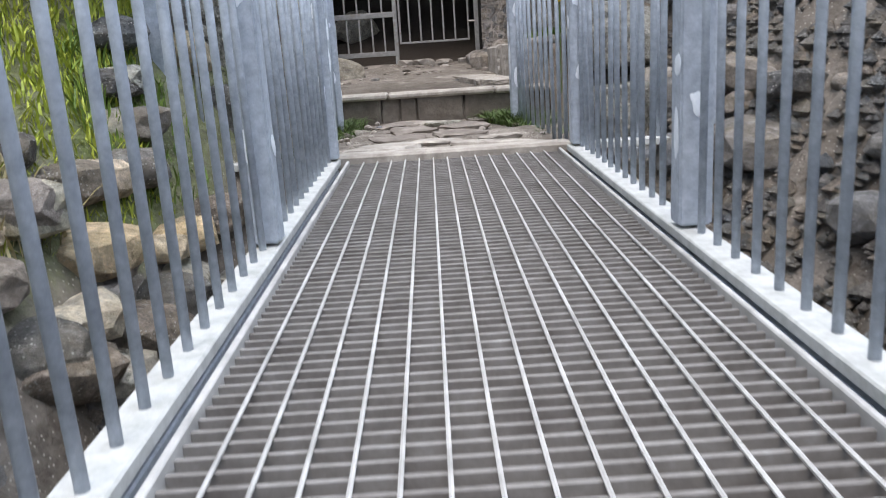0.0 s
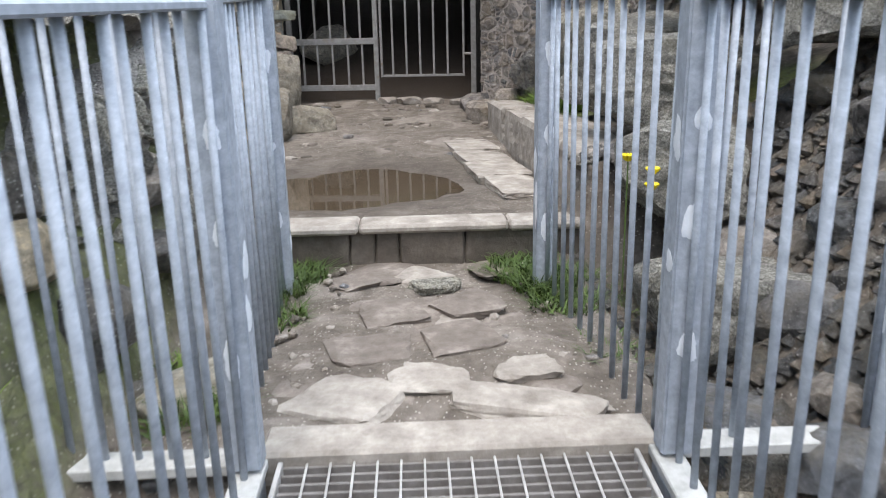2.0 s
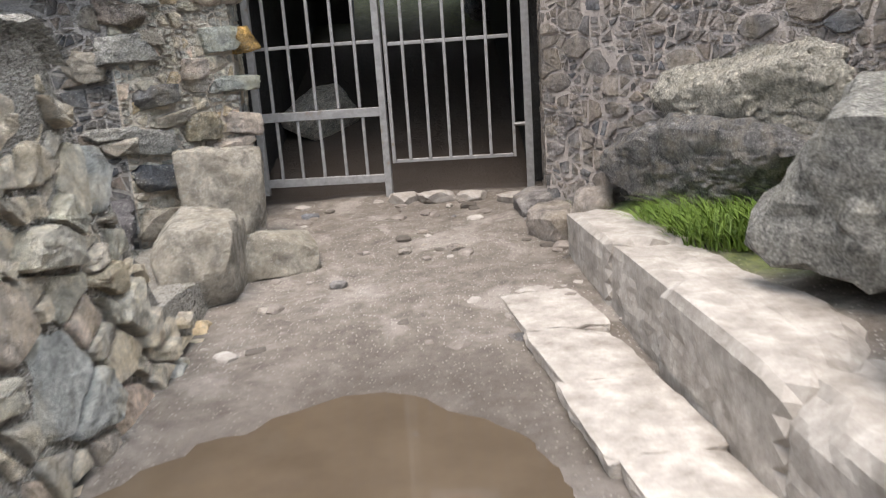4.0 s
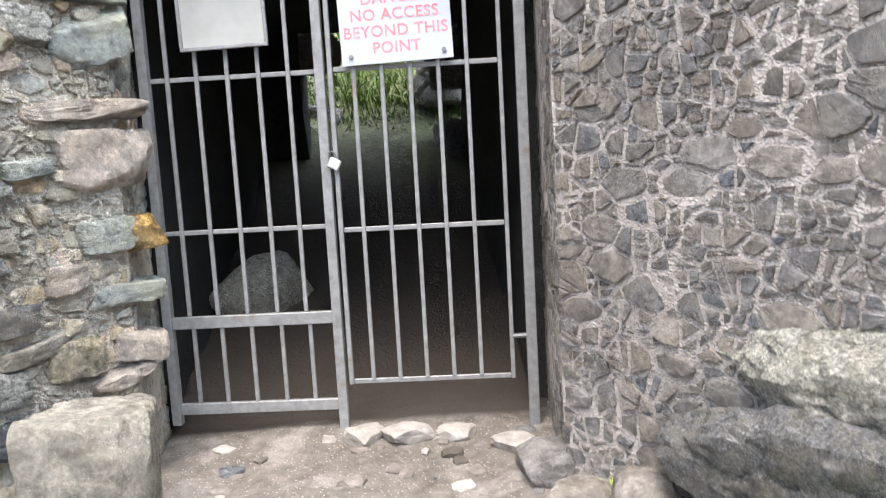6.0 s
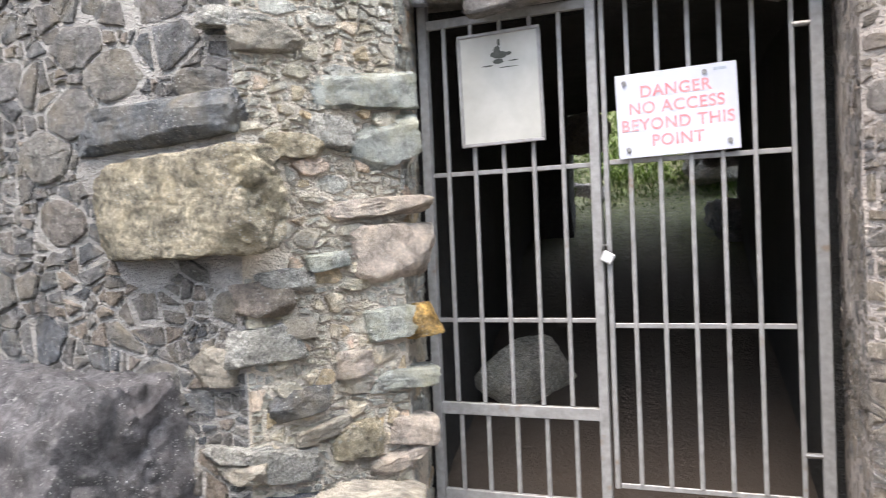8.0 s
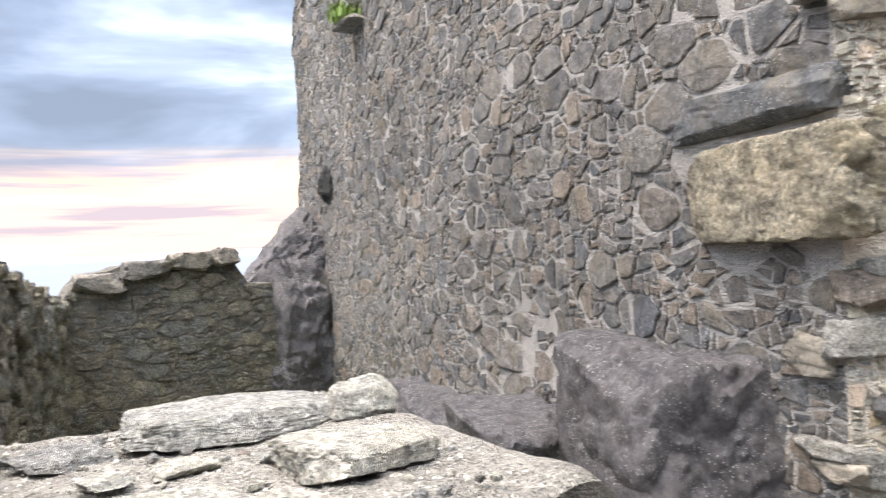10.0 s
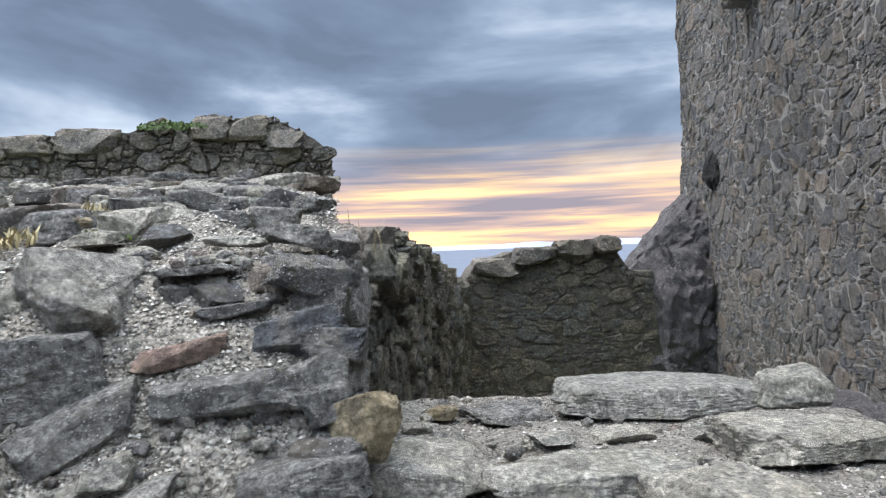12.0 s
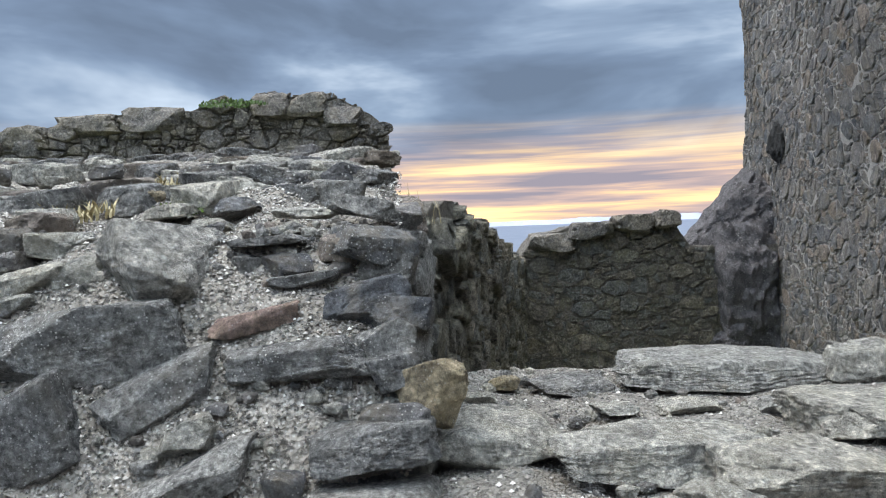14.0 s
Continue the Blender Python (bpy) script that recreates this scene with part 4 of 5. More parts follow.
lintel = wall_body("wall_gate_top", place, U, 2.0, flat_top(2.0, 0.1, 6), 1.0, mat_mortar, 0.2, 0.05, 6, "rubble wall over the gate opening", "wall")
masonry(lintel, place, U, 2.0, lambda u: 2.0, mat_dark_far, rng, 0.08, 0.2, 700, 0.012, 0.06, 0, None, mat_dark_far)
rock("quoin_stone", (-1.430, 9.608, 2.745), (0.613, 0.2, 0.193), mat_green, 2500, "grey-green dressed stone in the gate jamb", "stone", (0, -4, 44), subdiv=4, skew=0.12, rough=0.06)
rock("quoin_stone", (-1.362, 9.679, 2.500), (0.448, 0.2, 0.223), mat_green, 2501, "tilted grey-green stone in the gate jamb", "stone", (0, -22, 44), subdiv=4, skew=0.12, rough=0.06)
rock("quoin_stone", (-1.390, 9.650, 2.197), (0.597, 0.2, 0.101), mat_pink, 2502, "thin pinkish course in the gate jamb", "stone", (0, -3, 44), subdiv=4, skew=0.12, rough=0.06)
rock("quoin_stone", (-1.355, 9.686, 1.966), (0.488, 0.2, 0.296), mat_pink, 2503, "weathered pinkish block in the gate jamb", "stone", (0, -2, 44), subdiv=4, skew=0.12, rough=0.06)
rock("quoin_stone", (-1.379, 9.661, 1.633), (0.320, 0.2, 0.170), mat_green, 2504, "grey-green stone beside the stained stone", "stone", (0, -2, 44), subdiv=4, skew=0.12, rough=0.06)
rock("rust_stone", (-1.261, 9.784, 1.624), (0.196, 0.2, 0.192), mat_rust, 2505, "orange-stained corner stone of the gate jamb", "stone", (0, -2, 44), subdiv=4, skew=0.12, rough=0.06)
rock("quoin_stone", (-1.318, 9.725, 1.355), (0.328, 0.2, 0.122), mat_green, 2506, "grey-green stone in the gate jamb", "stone", (0, 0, 44), subdiv=4, skew=0.12, rough=0.06)
rock("quoin_stone", (-1.307, 9.737, 1.094), (0.272, 0.2, 0.165), mat_pink, 2507, "pinkish stone low in the gate jamb", "stone", (0, 8, 44), subdiv=4, skew=0.12, rough=0.06)
rock("jamb_stone", (-1.513, 9.521, 1.101), (0.262, 0.2, 0.213), mat_ochre, 2508, "crumbling yellow stone in the wall", "stone", (0, 0, 44), subdiv=4, skew=0.12, rough=0.06)
rock("jamb_stone", (-1.781, 9.242, 1.057), (0.361, 0.2, 0.161), mat_slab_dark, 2509, "grey stone low in the wall", "stone", (0, 6, 44), subdiv=4, skew=0.12, rough=0.06)
rock("jamb_stone", (-1.687, 9.340, 2.474), (0.284, 0.2, 0.126), mat_ochre, 2510, "flat ochre stone in the wall", "stone", (0, 0, 44), subdiv=4, skew=0.12, rough=0.06)
rock("jamb_stone", (-1.516, 9.518, 1.458), (0.201, 0.2, 0.144), mat_pink, 2511, "rounded pink stone in the wall", "stone", (0, 0, 44), subdiv=4, skew=0.12, rough=0.06)
rock("jamb_stone", (-1.700, 9.326, 1.657), (0.167, 0.2, 0.112), mat_block, 2512, "pale stone in the wall", "stone", (0, 0, 44), subdiv=4, skew=0.12, rough=0.06)
rock("jamb_stone", (-1.642, 9.387, 1.172), (0.283, 0.2, 0.087), mat_block, 2513, "thin pale flat stone in the wall", "stone", (0, -12, 44), subdiv=4, skew=0.12, rough=0.06)
rock("jamb_stone", (-1.369, 9.672, 0.968), (0.378, 0.2, 0.105), mat_pink, 2514, "orange-pink flat stone in the wall", "stone", (0, -8, 44), subdiv=4, skew=0.12, rough=0.06)
rock("jamb_stone", (-1.597, 9.434, 1.950), (0.219, 0.2, 0.096), mat_green, 2515, "small grey stone in the wall", "stone", (0, -6, 44), subdiv=4, skew=0.12, rough=0.06)
rock("jamb_stone", (-1.740, 9.284, 1.872), (0.328, 0.2, 0.114), mat_slab_dark, 2516, "rough grey stone in the wall", "stone", (0, -6, 44), subdiv=4, skew=0.12, rough=0.06)
rock("jamb_stone", (-1.562, 9.470, 2.543), (0.218, 0.2, 0.167), mat_slab_dark, 2517, "grey stone in the wall", "stone", (0, 10, 44), subdiv=4, skew=0.12, rough=0.06)
rock("mounting_block", (-1.30, 9.05, 0.66), (0.55, 0.5, 0.76), mat_block, 45, "large squared pale stone block beside the gate", "stone block", (0, 0, 12), rough=0.04, skew=0.06, subdiv=4)
rock("flat_block", (-0.98, 8.72, 0.42), (0.52, 0.4, 0.26), mat_block, 46, "low flat stone in front of the block", "stone block", (0, 0, 18))
rock("rounded_block", (-1.25, 8.35, 0.5), (0.45, 0.5, 0.5), mat_block, 47, "weathered pale stone at the foot of the wall", "stone block", (0, 0, 5))
rock("pale_boulder", (1.38, 8.24, 1.13), (0.30, 1.0, 0.5), mat_slab, 48, "large pale lichened boulder built into the wall", "boulder", (0, 0, 32), subdiv=5, rough=0.12, slabby=False)
rock("dark_boulder", (1.33, 8.22, 0.78), (0.42, 0.95, 0.44), mat_grey_fine, 49, "dark boulder at the foot of the wall", "boulder", (0, 0, 32), subdiv=5, rough=0.12, slabby=False)
for i, (x, y, w) in enumerate(((0.62, 9.45, 0.34), (0.66, 9.0, 0.36), (0.84, 8.85, 0.3), (0.5, 9.75, 0.24), (0.2, 9.95, 0.2), (-0.05, 9.98, 0.26), (-0.27, 10.0, 0.24))):
    rock("footing_stone", (x, y, land(x, y) + w * 0.06), (w, w * 0.8, w * (0.8 if i < 3 else 0.4)), mat_dark if i < 3 else mat_concrete, 800 + i, "rough stone at the foot of the gate wall", "stone", (0, 0, i * 40), "footing stones", 3)

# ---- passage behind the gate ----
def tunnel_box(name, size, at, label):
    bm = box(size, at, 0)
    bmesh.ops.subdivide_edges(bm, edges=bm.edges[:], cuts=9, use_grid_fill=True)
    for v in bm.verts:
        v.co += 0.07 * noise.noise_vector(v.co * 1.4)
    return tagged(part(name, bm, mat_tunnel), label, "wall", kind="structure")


# The unlit interior's darkness is painted into these sides and the roof.
tunnel_box("wall_passage_west", (0.7, 4.0, 5.5), (-1.72, 12.35, 2.2), "stone side of the passage coloured black for its shade")
tunnel_box("wall_passage_east", (0.7, 4.0, 5.5), (1.08, 12.4, 2.2), "stone side of the passage coloured black for its shade")
tunnel_box("ceiling_passage", (3.4, 3.9, 0.6), (-0.3, 12.5, 3.55), "vaulted passage roof coloured black for its shade")
tunnel_box("wall_passage_back", (1.2, 0.6, 5.5), (-1.55, 14.6, 3.0), "stone beside the far opening coloured black for its shade")
rock("passage_boulder", (-1.02, 11.7, 1.0), (0.66, 0.5, 0.46), mat_slab, 51, "pale rounded boulder lying inside the passage", "boulder", (0, 0, 20), slabby=False, subdiv=4)
for i, (x, y, z, w) in enumerate(((0.78, 14.5, 1.9, 0.75), (0.62, 15.3, 2.75, 0.7), (0.72, 14.4, 2.9, 0.7), (-0.78, 14.5, 3.05, 0.5), (0.1, 14.6, 3.5, 0.9), (-0.85, 15.4, 2.3, 0.6))):
    rock("passage_rock", (x, y, z), (w, w, w * 0.95), mat_grey, 2300 + i, "rough grey rock at the far mouth of the passage", "boulder", (0, 0, 50 * i), "rocks of the passage mouth", 4, rough=0.1)
place, U = face_along((-6, 18.2), (6, 18.2), 1.5)
far_wall = wall_body("wall_far", place, U, 4.0, flat_top(4.0, 0.6, 7), 0.8, mat_mortar_dark, 0.4, 0.1, 7, "grey rubble wall beyond the passage", "wall")
masonry(far_wall, place, U, 4.0, lambda u: 3.6, mat_mossy_far, rng, 0.15, 0.4, 700, 0.02, 0.1, 0, None, mat_mossy_far)
tuft("grass", (-0.2, 15.6, 2.2), 1.1, 0.14, 5200, mat_weed, 61, "lush green grass beyond the passage", 1.1, 0.008, land)
tuft("grass", (-0.1, 16.2, 2.2), 0.9, 0.16, 4200, mat_grass, 62, "lush green grass beyond the passage", 1.1, 0.008, land)

# ---- tower wall ----
A, B = (-13.6, 11.97), (-1.85, 9.13)
place, U = face_along(A, B, -0.8)


def tower_place(u, v, w):
    # the broken far end leans out at its foot
    edge = 0.0
    if u < 1.5:
        z = v - 0.8
        edge = (1 - u / 1.5) * (0.35 * noise.noise((z * 1.1, 3, 3)) + 0.18 * noise.noise((z * 3.4, 1, 3)) - 1.5 * max(0, 1 - (z - 1.2) / 1.9) ** 1.6)
    return place(u + edge, v, w + 0.12 * noise.noise((u * 0.5, v * 0.5, 9)))


wall_tower = wall_body("wall_tower", tower_place, U, 10.4, flat_top(10.4, 0.2, 8), 1.6, mat_mortar, 0.2, 0.010, 8, "tall tower wall of grey whinstone in pale mortar", "wall")


def tower_skip(u, v, r):
    z = v - 0.8
    s = U - u
    if s < 0.85 and 1.98 < z < 2.72:
        return True
    if 0.7 < s < 2.0 and z < 1.2:
        return True
    if 2.5 < s < 3.4 and 0.95 < z < 1.6 and r < 0.045:
        return True
    return False


masonry(wall_tower, tower_place, U, 10.4, lambda u: 10.3, mat_grey, rng, 0.04, 0.22, 60000, 0.013, 0.025, 300, lambda u, v: U - u < 5.2 and 1.2 < v < 5.2, mat_grey_far, tower_skip, shape=2.8, flat=1.6)
for i in range(20):
    z = 0.35 + 0.16 * i + 0.05 * math.sin(i * 2.1)
    side = 0.17 * math.sin(i * 2.4)
    w = 0.24 + 0.12 * abs(math.sin(i * 1.7))
    if 1.9 < z < 2.75:
        continue
    rock("bonding_stone", (-1.86 + side, 9.15 + (0.9 * side if side > 0 else -0.24 * side), z), (w, 0.16, 0.15 + 0.05 * math.sin(i)), (mat_grey, mat_block, mat_slab_dark)[i % 3], 2600 + i, "rough stone where tower and gate walls meet", "stone", (0, 5 * math.sin(i * 3), 44 if side > 0 else -14), "stones where the walls meet", 4, rough=0.08)
rock("ochre_block", (-2.14, 9.17, 2.24), (1.12, 0.34, 0.50), mat_ochre, 52, "large pitted yellow sandstone block in the tower wall", "stone block", (0, 0, -14), subdiv=5, skew=0.05, rough=0.07)
rock("dark_lintel_stone", (-2.30, 9.22, 2.61), (1.05, 0.26, 0.24), mat_grey, 53, "long dark stone above the yellow block", "stone block", (0, -1, -14), subdiv=4, skew=0.06)
rock("base_boulder", (-2.95, 9.24, 0.92), (1.5, 0.85, 1.25), mat_boulder, 54, "massive dark boulder at the foot of the tower wall", "boulder", (0, 0, -20), subdiv=5, rough=0.08, facets=14)
rock("base_boulder", (-2.2, 9.1, 0.5), (0.6, 0.5, 0.55), mat_boulder, 55, "speckled dark boulder under the yellow block", "boulder", (0, 0, 10), subdiv=5, rough=0.08)
rock("base_boulder", (-4.55, 9.65, 0.45), (1.5, 0.9, 0.9), mat_boulder, 56, "dark bedrock at the foot of the tower wall", "boulder", (0, 0, -14), subdiv=5, rough=0.08)
rock("base_boulder", (-6.3, 10.1, 0.2), (2.2, 0.9, 0.9), mat_boulder, 57, "dark bedrock at the foot of the tower wall", "boulder", (0, 0, -14), subdiv=5, rough=0.08)
# A solid black lump on the face stands for the hollow's shade.
rock("putlog_hole", (-11.3, 11.42, 3.0), (0.6, 0.2, 0.5), mat_tunnel, 58, "black lump painting the shade of a hollow in the tower wall", "hollow", (0, 35, -14), subdiv=4, slabby=False, rough=0.2)
tuft("grass", (-9.0, 10.75, 5.0), 0.3, 0.3, 260, mat_grass, 63, "green tuft growing high on the tower wall", 0.8, 0.012)
rock("hollow_shelf", (-9.0, 10.82, 4.95), (0.8, 0.5, 0.12), mat_grey, 59, "stone shelf high on the tower wall", "stone", (0, 0, -14))

# ---- sunken court: back wall, corner rock and side wall ----
place, U = face_along((-11.3, 7.2), (-11.3, 12.0), -0.7)
back_top = lambda u: 0.7 + steps(u, (0, 0.3, 0.5, 1.1, 1.6, 2.3, 2.65, 2.72, 2.9, 4.8), (1.4, 1.45, 1.78, 1.92, 1.97, 2.02, 2.1, 1.68, 1.55, 1.55)) + 0.05 * noise.noise((u * 6, 1, 1))
wall_back = wall_body("wall_back", place, U, 3, back_top, 0.7, mat_mortar_dark, 0.15, 0.02, 9, "low broken wall of dark mossy rubble", "wall")
masonry(wall_back, place, U, 2.9, lambda u: back_top(u) - 0.01, mat_mossy_far, rng, 0.06, 0.22, 12000, 0.009, 0.06, 0, None, mat_mossy_far, flat=1.7, chance=0.8)
for i, (y, z, w) in enumerate(((7.95, 1.70, 0.7), (8.6, 1.86, 0.7), (9.2, 1.92, 0.6), (9.72, 1.98, 0.42))):
    rock("coping_stone", (-11.35, y, z), (0.6, w, 0.28), mat_ruin, 850 + i, "dark rough stone on top of the back wall", "stone", (0, 0, 0), "stones on the back wall", 3)
rock("corner_rock", (-11.75, 11.0, 0.75), (1.5, 1.15, 2.3), mat_boulder, 60, "great dark rock at the foot of the tower corner", "boulder", (-4, 0, 6), subdiv=5, rough=0.13, facets=14)
rock("corner_rock", (-12.5, 11.15, 1.75), (1.5, 2.0, 1.05), mat_boulder, 61, "sloping dark rock at the foot of the tower corner", "boulder", (47, 0, -6), subdiv=5, rough=0.12, facets=12)
rock("corner_rock", (-11.45, 10.75, -0.05), (0.9, 0.9, 0.9), mat_boulder, 62, "dark broken rock at the foot of the back wall", "boulder", (10, 0, 30), subdiv=5, rough=0.13, facets=12)
U = (Vector((-11.4, 7.52)) - Vector((-2.45, 5.74))).length
side_len = U
side_top = lambda u: 0.7 + steps(side_len - u, (0, 0.6, 0.9, 1.7, 2.2, 2.9, 3.9, 5.0, 7.2, 9.2), (1.9, 2.0, 2.05, 2.16, 2.14, 2.06, 2.02, 1.88, 1.66, 1.55)) + 0.07 * noise.noise((u * 4, 2, 1))
# the face looks to the court, on the tower's side
fa, fb = Vector((-11.4, 7.52)), Vector((-2.45, 5.74))
fd = (fb - fa).normalized()
fn = Vector((-fd.y, fd.x))


def side_place(u, v, w):
    p = fa + fd * u + fn * w
    return (p.x, p.y, -0.7 + v)


wall_side = wall_body("wall_side", side_place, U, 3, side_top, 0.7, mat_mortar_dark, 0.16, 0.03, 10, "broken side wall of brown mossy rubble", "wall")
masonry(wall_side, side_place, U, 2.9, lambda u: side_top(u) - 0.02, mat_mossy_far, rng, 0.035, 0.2, 14000, 0.008, 0.12, 0, None, mat_mossy_far, flat=1.3)
for i, u in enumerate((2.4, 2.9, 3.7, 4.6)):
    p = Vector((-2.45, 5.74)) - fd * u - fn * 0.25
    rock("coping_stone", (p.x, p.y, side_top(side_len - u) - 0.90), (0.45, 0.45, 0.26), mat_ruin, 870 + i, "upright dark stone on top of the side wall", "stone", (0, 25, -11), "stones on the side wall", 3)

# ---- broken wall beyond the rubble ----
place, U = face_along((-9.4, -2.5), (-9.5, 5.75), 0.6)
far_top = lambda u: -0.74 + steps(u - 2.5, (-2.5, 0, 1.5, 2.5, 3.3, 3.6, 4.1, 5.0, 5.4, 5.6, 5.8), (3.1, 3.2, 3.45, 3.6, 3.58, 3.72, 3.78, 3.74, 3.45, 3.2, 2.7)) + 0.05 * noise.noise((u * 3, 4, 1))


def far_place(u, v, w):
    z = v + 0.6
    over = 0.0
    if u > 6.5:
        over = (u - 6.5) / 1.95 * (0.22 * noise.noise((z * 2.2, 7, 1)) + 0.25 * fade(z, 2.6, 3.1) - 0.45 * (1 - fade(z, 2.4, 2.9)))
    return place(u + over, v, w + 0.12 * noise.noise((u, v, 4)))


wall_far_west = wall_body("wall_far_west", far_place, U, 3.3, far_top, 1.0, mat_mortar_dark, 0.14, 0.03, 11, "ruined wall end of grey rubble with an overhanging top", "wall")
masonry(wall_far_west, far_place, U, 3.3, lambda u: far_top(u) + 0.04, mat_ruin_far, rng, 0.04, 0.17, 24000, 0.007, 0.10, 0, None, mat_ruin_far, shape=2.6)
for i, (y, z, w) in enumerate(((5.15, 3.36, 0.5), (4.75, 3.5, 0.5), (4.3, 3.54, 0.5), (2.9, 3.4, 0.7), (2.2, 3.35, 0.8), (1.4, 3.2, 0.7))):
    rock("coping_stone", (-9.6, y, z), (0.6, w, 0.3), mat_ruin, 890 + i, "grey rough stone on top of the ruined wall", "stone", (0, 0, 0), "stones on the ruined wall", 3)
tuft("grass", (-9.35, 3.9, 3.53), 0.4, 0.05, 500, mat_weed, 64, "short grass on the ruined wall top", 0.7, 0.012)

# ---- low wall with its ledge, beside the yard ----


def yard_place(u, v, w):
    # face looks to the yard, away from the court
    p = (-1.16 + w - 0.08 * v, 5.0 + u)
    return (p[0], p[1], 0.15 + v)


ledge_top = lambda u: steps(u, (0, 2.05, 2.25, 2.5, 4.3), (1.42, 1.42, 1.1, 0.35, 0.25)) + 0.03 * noise.noise((u * 3, 1, 1))
wall_ledge = wall_body("wall_ledge", yard_place, 4.3, 1.5, ledge_top, 1.05, mat_grit, 0.12, 0.05, 12, "low thick wall topped with flat stones in gritty mortar", "wall")
masonry(wall_ledge, yard_place, 4.3, 1.4, lambda u: ledge_top(u) - 0.06, mat_warm, rng, 0.06, 0.2, 1500, 0.014, 0.08, 90, None, None)



def heap_place(u, v, w):
    return (-0.99 + w - 0.10 * v - 0.25 * (1 - fade(u, 0.0, 0.9)), 4.2 + u, -0.1 + v)


heap_top = lambda u: steps(u, (0, 0.5, 1.0, 1.7), (0.7, 1.1, 1.3, 1.32)) + 0.05 * noise.noise((u * 4, 3, 1))
wall_heap = wall_body("wall_heap", heap_place, 1.7, 1.4, heap_top, 0.3, mat_mortar, 0.1, 0.06, 13, "broken face of pale stones under the rubble", "wall")
masonry(wall_heap, heap_place, 1.7, 1.4, lambda u: heap_top(u) + 0.02, mat_slab, rng, 0.06, 0.22, 900, 0.02, 0.10, 60, None, None)

# top of the ledge: a gritty bed with stones in it
LEDGE = 1.625
nx_, ny_ = 40, 60
verts, faces = [], []
for i in range(nx_ + 1):
    for j in range(ny_ + 1):
        x, y = lerp(-2.32, -1.20, i / nx_), lerp(5.6, 7.2, j / ny_)
        edge = min(1.0, (x + 2.36) / 0.12, (-1.16 - x) / 0.1 + 0.2)
        verts.append((x, y, LEDGE - 0.05 * (1 - edge) + 0.03 * noise.noise((x * 4, y * 4, 2)) + 0.014 * noise.noise((x * 14, y * 14, 2)) - 0.15 * fade(y, 7.0, 7.2)))
for i in range(nx_):
    for j in range(ny_):
        k = i * (ny_ + 1) + j
        faces.append((k, k + ny_ + 1, k + ny_ + 2, k + 1))
tagged(raw("ledge_bed", verts, faces, mat_grit_top, smooth=True), "gritty shell-flecked mortar on the wall top", "mortar bed", kind="structure")
# rubble slope: gritty bed
nx_, ny_ = 90, 130
verts, faces = [], []
for i in range(nx_ + 1):
    for j in range(ny_ + 1):
        x, y = lerp(-4.6, -1.08, i / nx_), lerp(3.0, 5.90, j / ny_)
        h = heap(x) + 0.05 * noise.noise((x * 3, y * 3, 6)) + 0.03 * noise.noise((x * 8, y * 8, 6)) + 0.012 * noise.noise((x * 24, y * 24, 6))
        h = lerp(h, min(h, 1.55), fade(y, 5.80, 5.90))
        verts.append((x, y, h - 0.012))
for i in range(nx_):
    for j in range(ny_):
        k = i * (ny_ + 1) + j
        faces.append((k, k + ny_ + 1, k + ny_ + 2, k + 1))
tagged(raw("rubble_bed", verts, faces, mat_grit, smooth=True), "shell-flecked grit mortar holding the rubble", "mortar bed", kind="structure")


def heap_stone(name, x, y, w, d, h, mat, seed, label, lift=0.0, rz=0.0, tilt=0.0, slabby=True, ry=0.0, rough=0.04):
    z = (heap(x) if y < 5.83 else LEDGE) + lift
    return rock(name, (x, y, z), (d * 0.92, w * 0.88, h * 0.88), mat, seed, label, "stone", (tilt, ry, rz), "", 5 if seed < 1000 else 4, slabby, 9, rough * 1.5)


# w runs across the view of someone who faces the rubble, d away from it
def bedded(name, at, size, mat, seed, label, rz=0.0, tilt=0.0, slabby=True):
    """A stone set in the mortar: size runs away from the yard, along the wall, and up."""
    return rock(name, at, size, mat, seed, label, "stone", (tilt, 0, rz), "", 5, slabby, 12, 0.06, 0.26)


bedded("lichened_boulder", (-1.578, 5.426, 1.982), (0.187, 0.208, 0.123), mat_lichen, 901, "rounded grey boulder blotched with pale lichen", 5, -4, False)
bedded("dark_slab", (-1.463, 5.341, 1.854), (0.179, 0.326, 0.119), mat_slate, 902, "dark speckled block with an angular front", 8, 4, True)
bedded("dark_slab", (-1.351, 5.288, 1.728), (0.102, 0.170, 0.155), mat_slate, 903, "dark angular block wedged upright in the rubble", -10, 22, True)
bedded("slate_slab", (-1.390, 5.469, 1.772), (0.085, 0.212, 0.088), mat_slate, 906, "tilted blue-grey slab with a white streak", 6, 24, True)
bedded("pebble", (-1.346, 5.528, 1.717), (0.075, 0.094, 0.048), mat_slab, 907, "smooth oval pebble wedged between slabs", 0, 14, False)
bedded("slate_slab", (-1.298, 5.522, 1.653), (0.119, 0.238, 0.059), mat_slate, 908, "pale blue slab at the foot of the rubble", 10, 20, True)
bedded("slate_slab", (-1.428, 5.682, 1.815), (0.122, 0.243, 0.069), mat_slate, 905, "flat blue-grey slab on the rubble face", -4, 4, True)
bedded("red_stone", (-1.481, 5.611, 1.875), (0.089, 0.162, 0.045), mat_red, 904, "flat reddish stone bedded in grit", 6, 8, True)
bedded("dark_slab", (-1.334, 5.801, 1.701), (0.150, 0.214, 0.077), mat_slate, 909, "dark slab with a wet-looking broken edge", -6, 6, True)
bedded("dark_slab", (-1.284, 5.805, 1.635), (0.128, 0.213, 0.039), mat_slate, 937, "flat dark stone low in the rubble face", 0, 2, True)
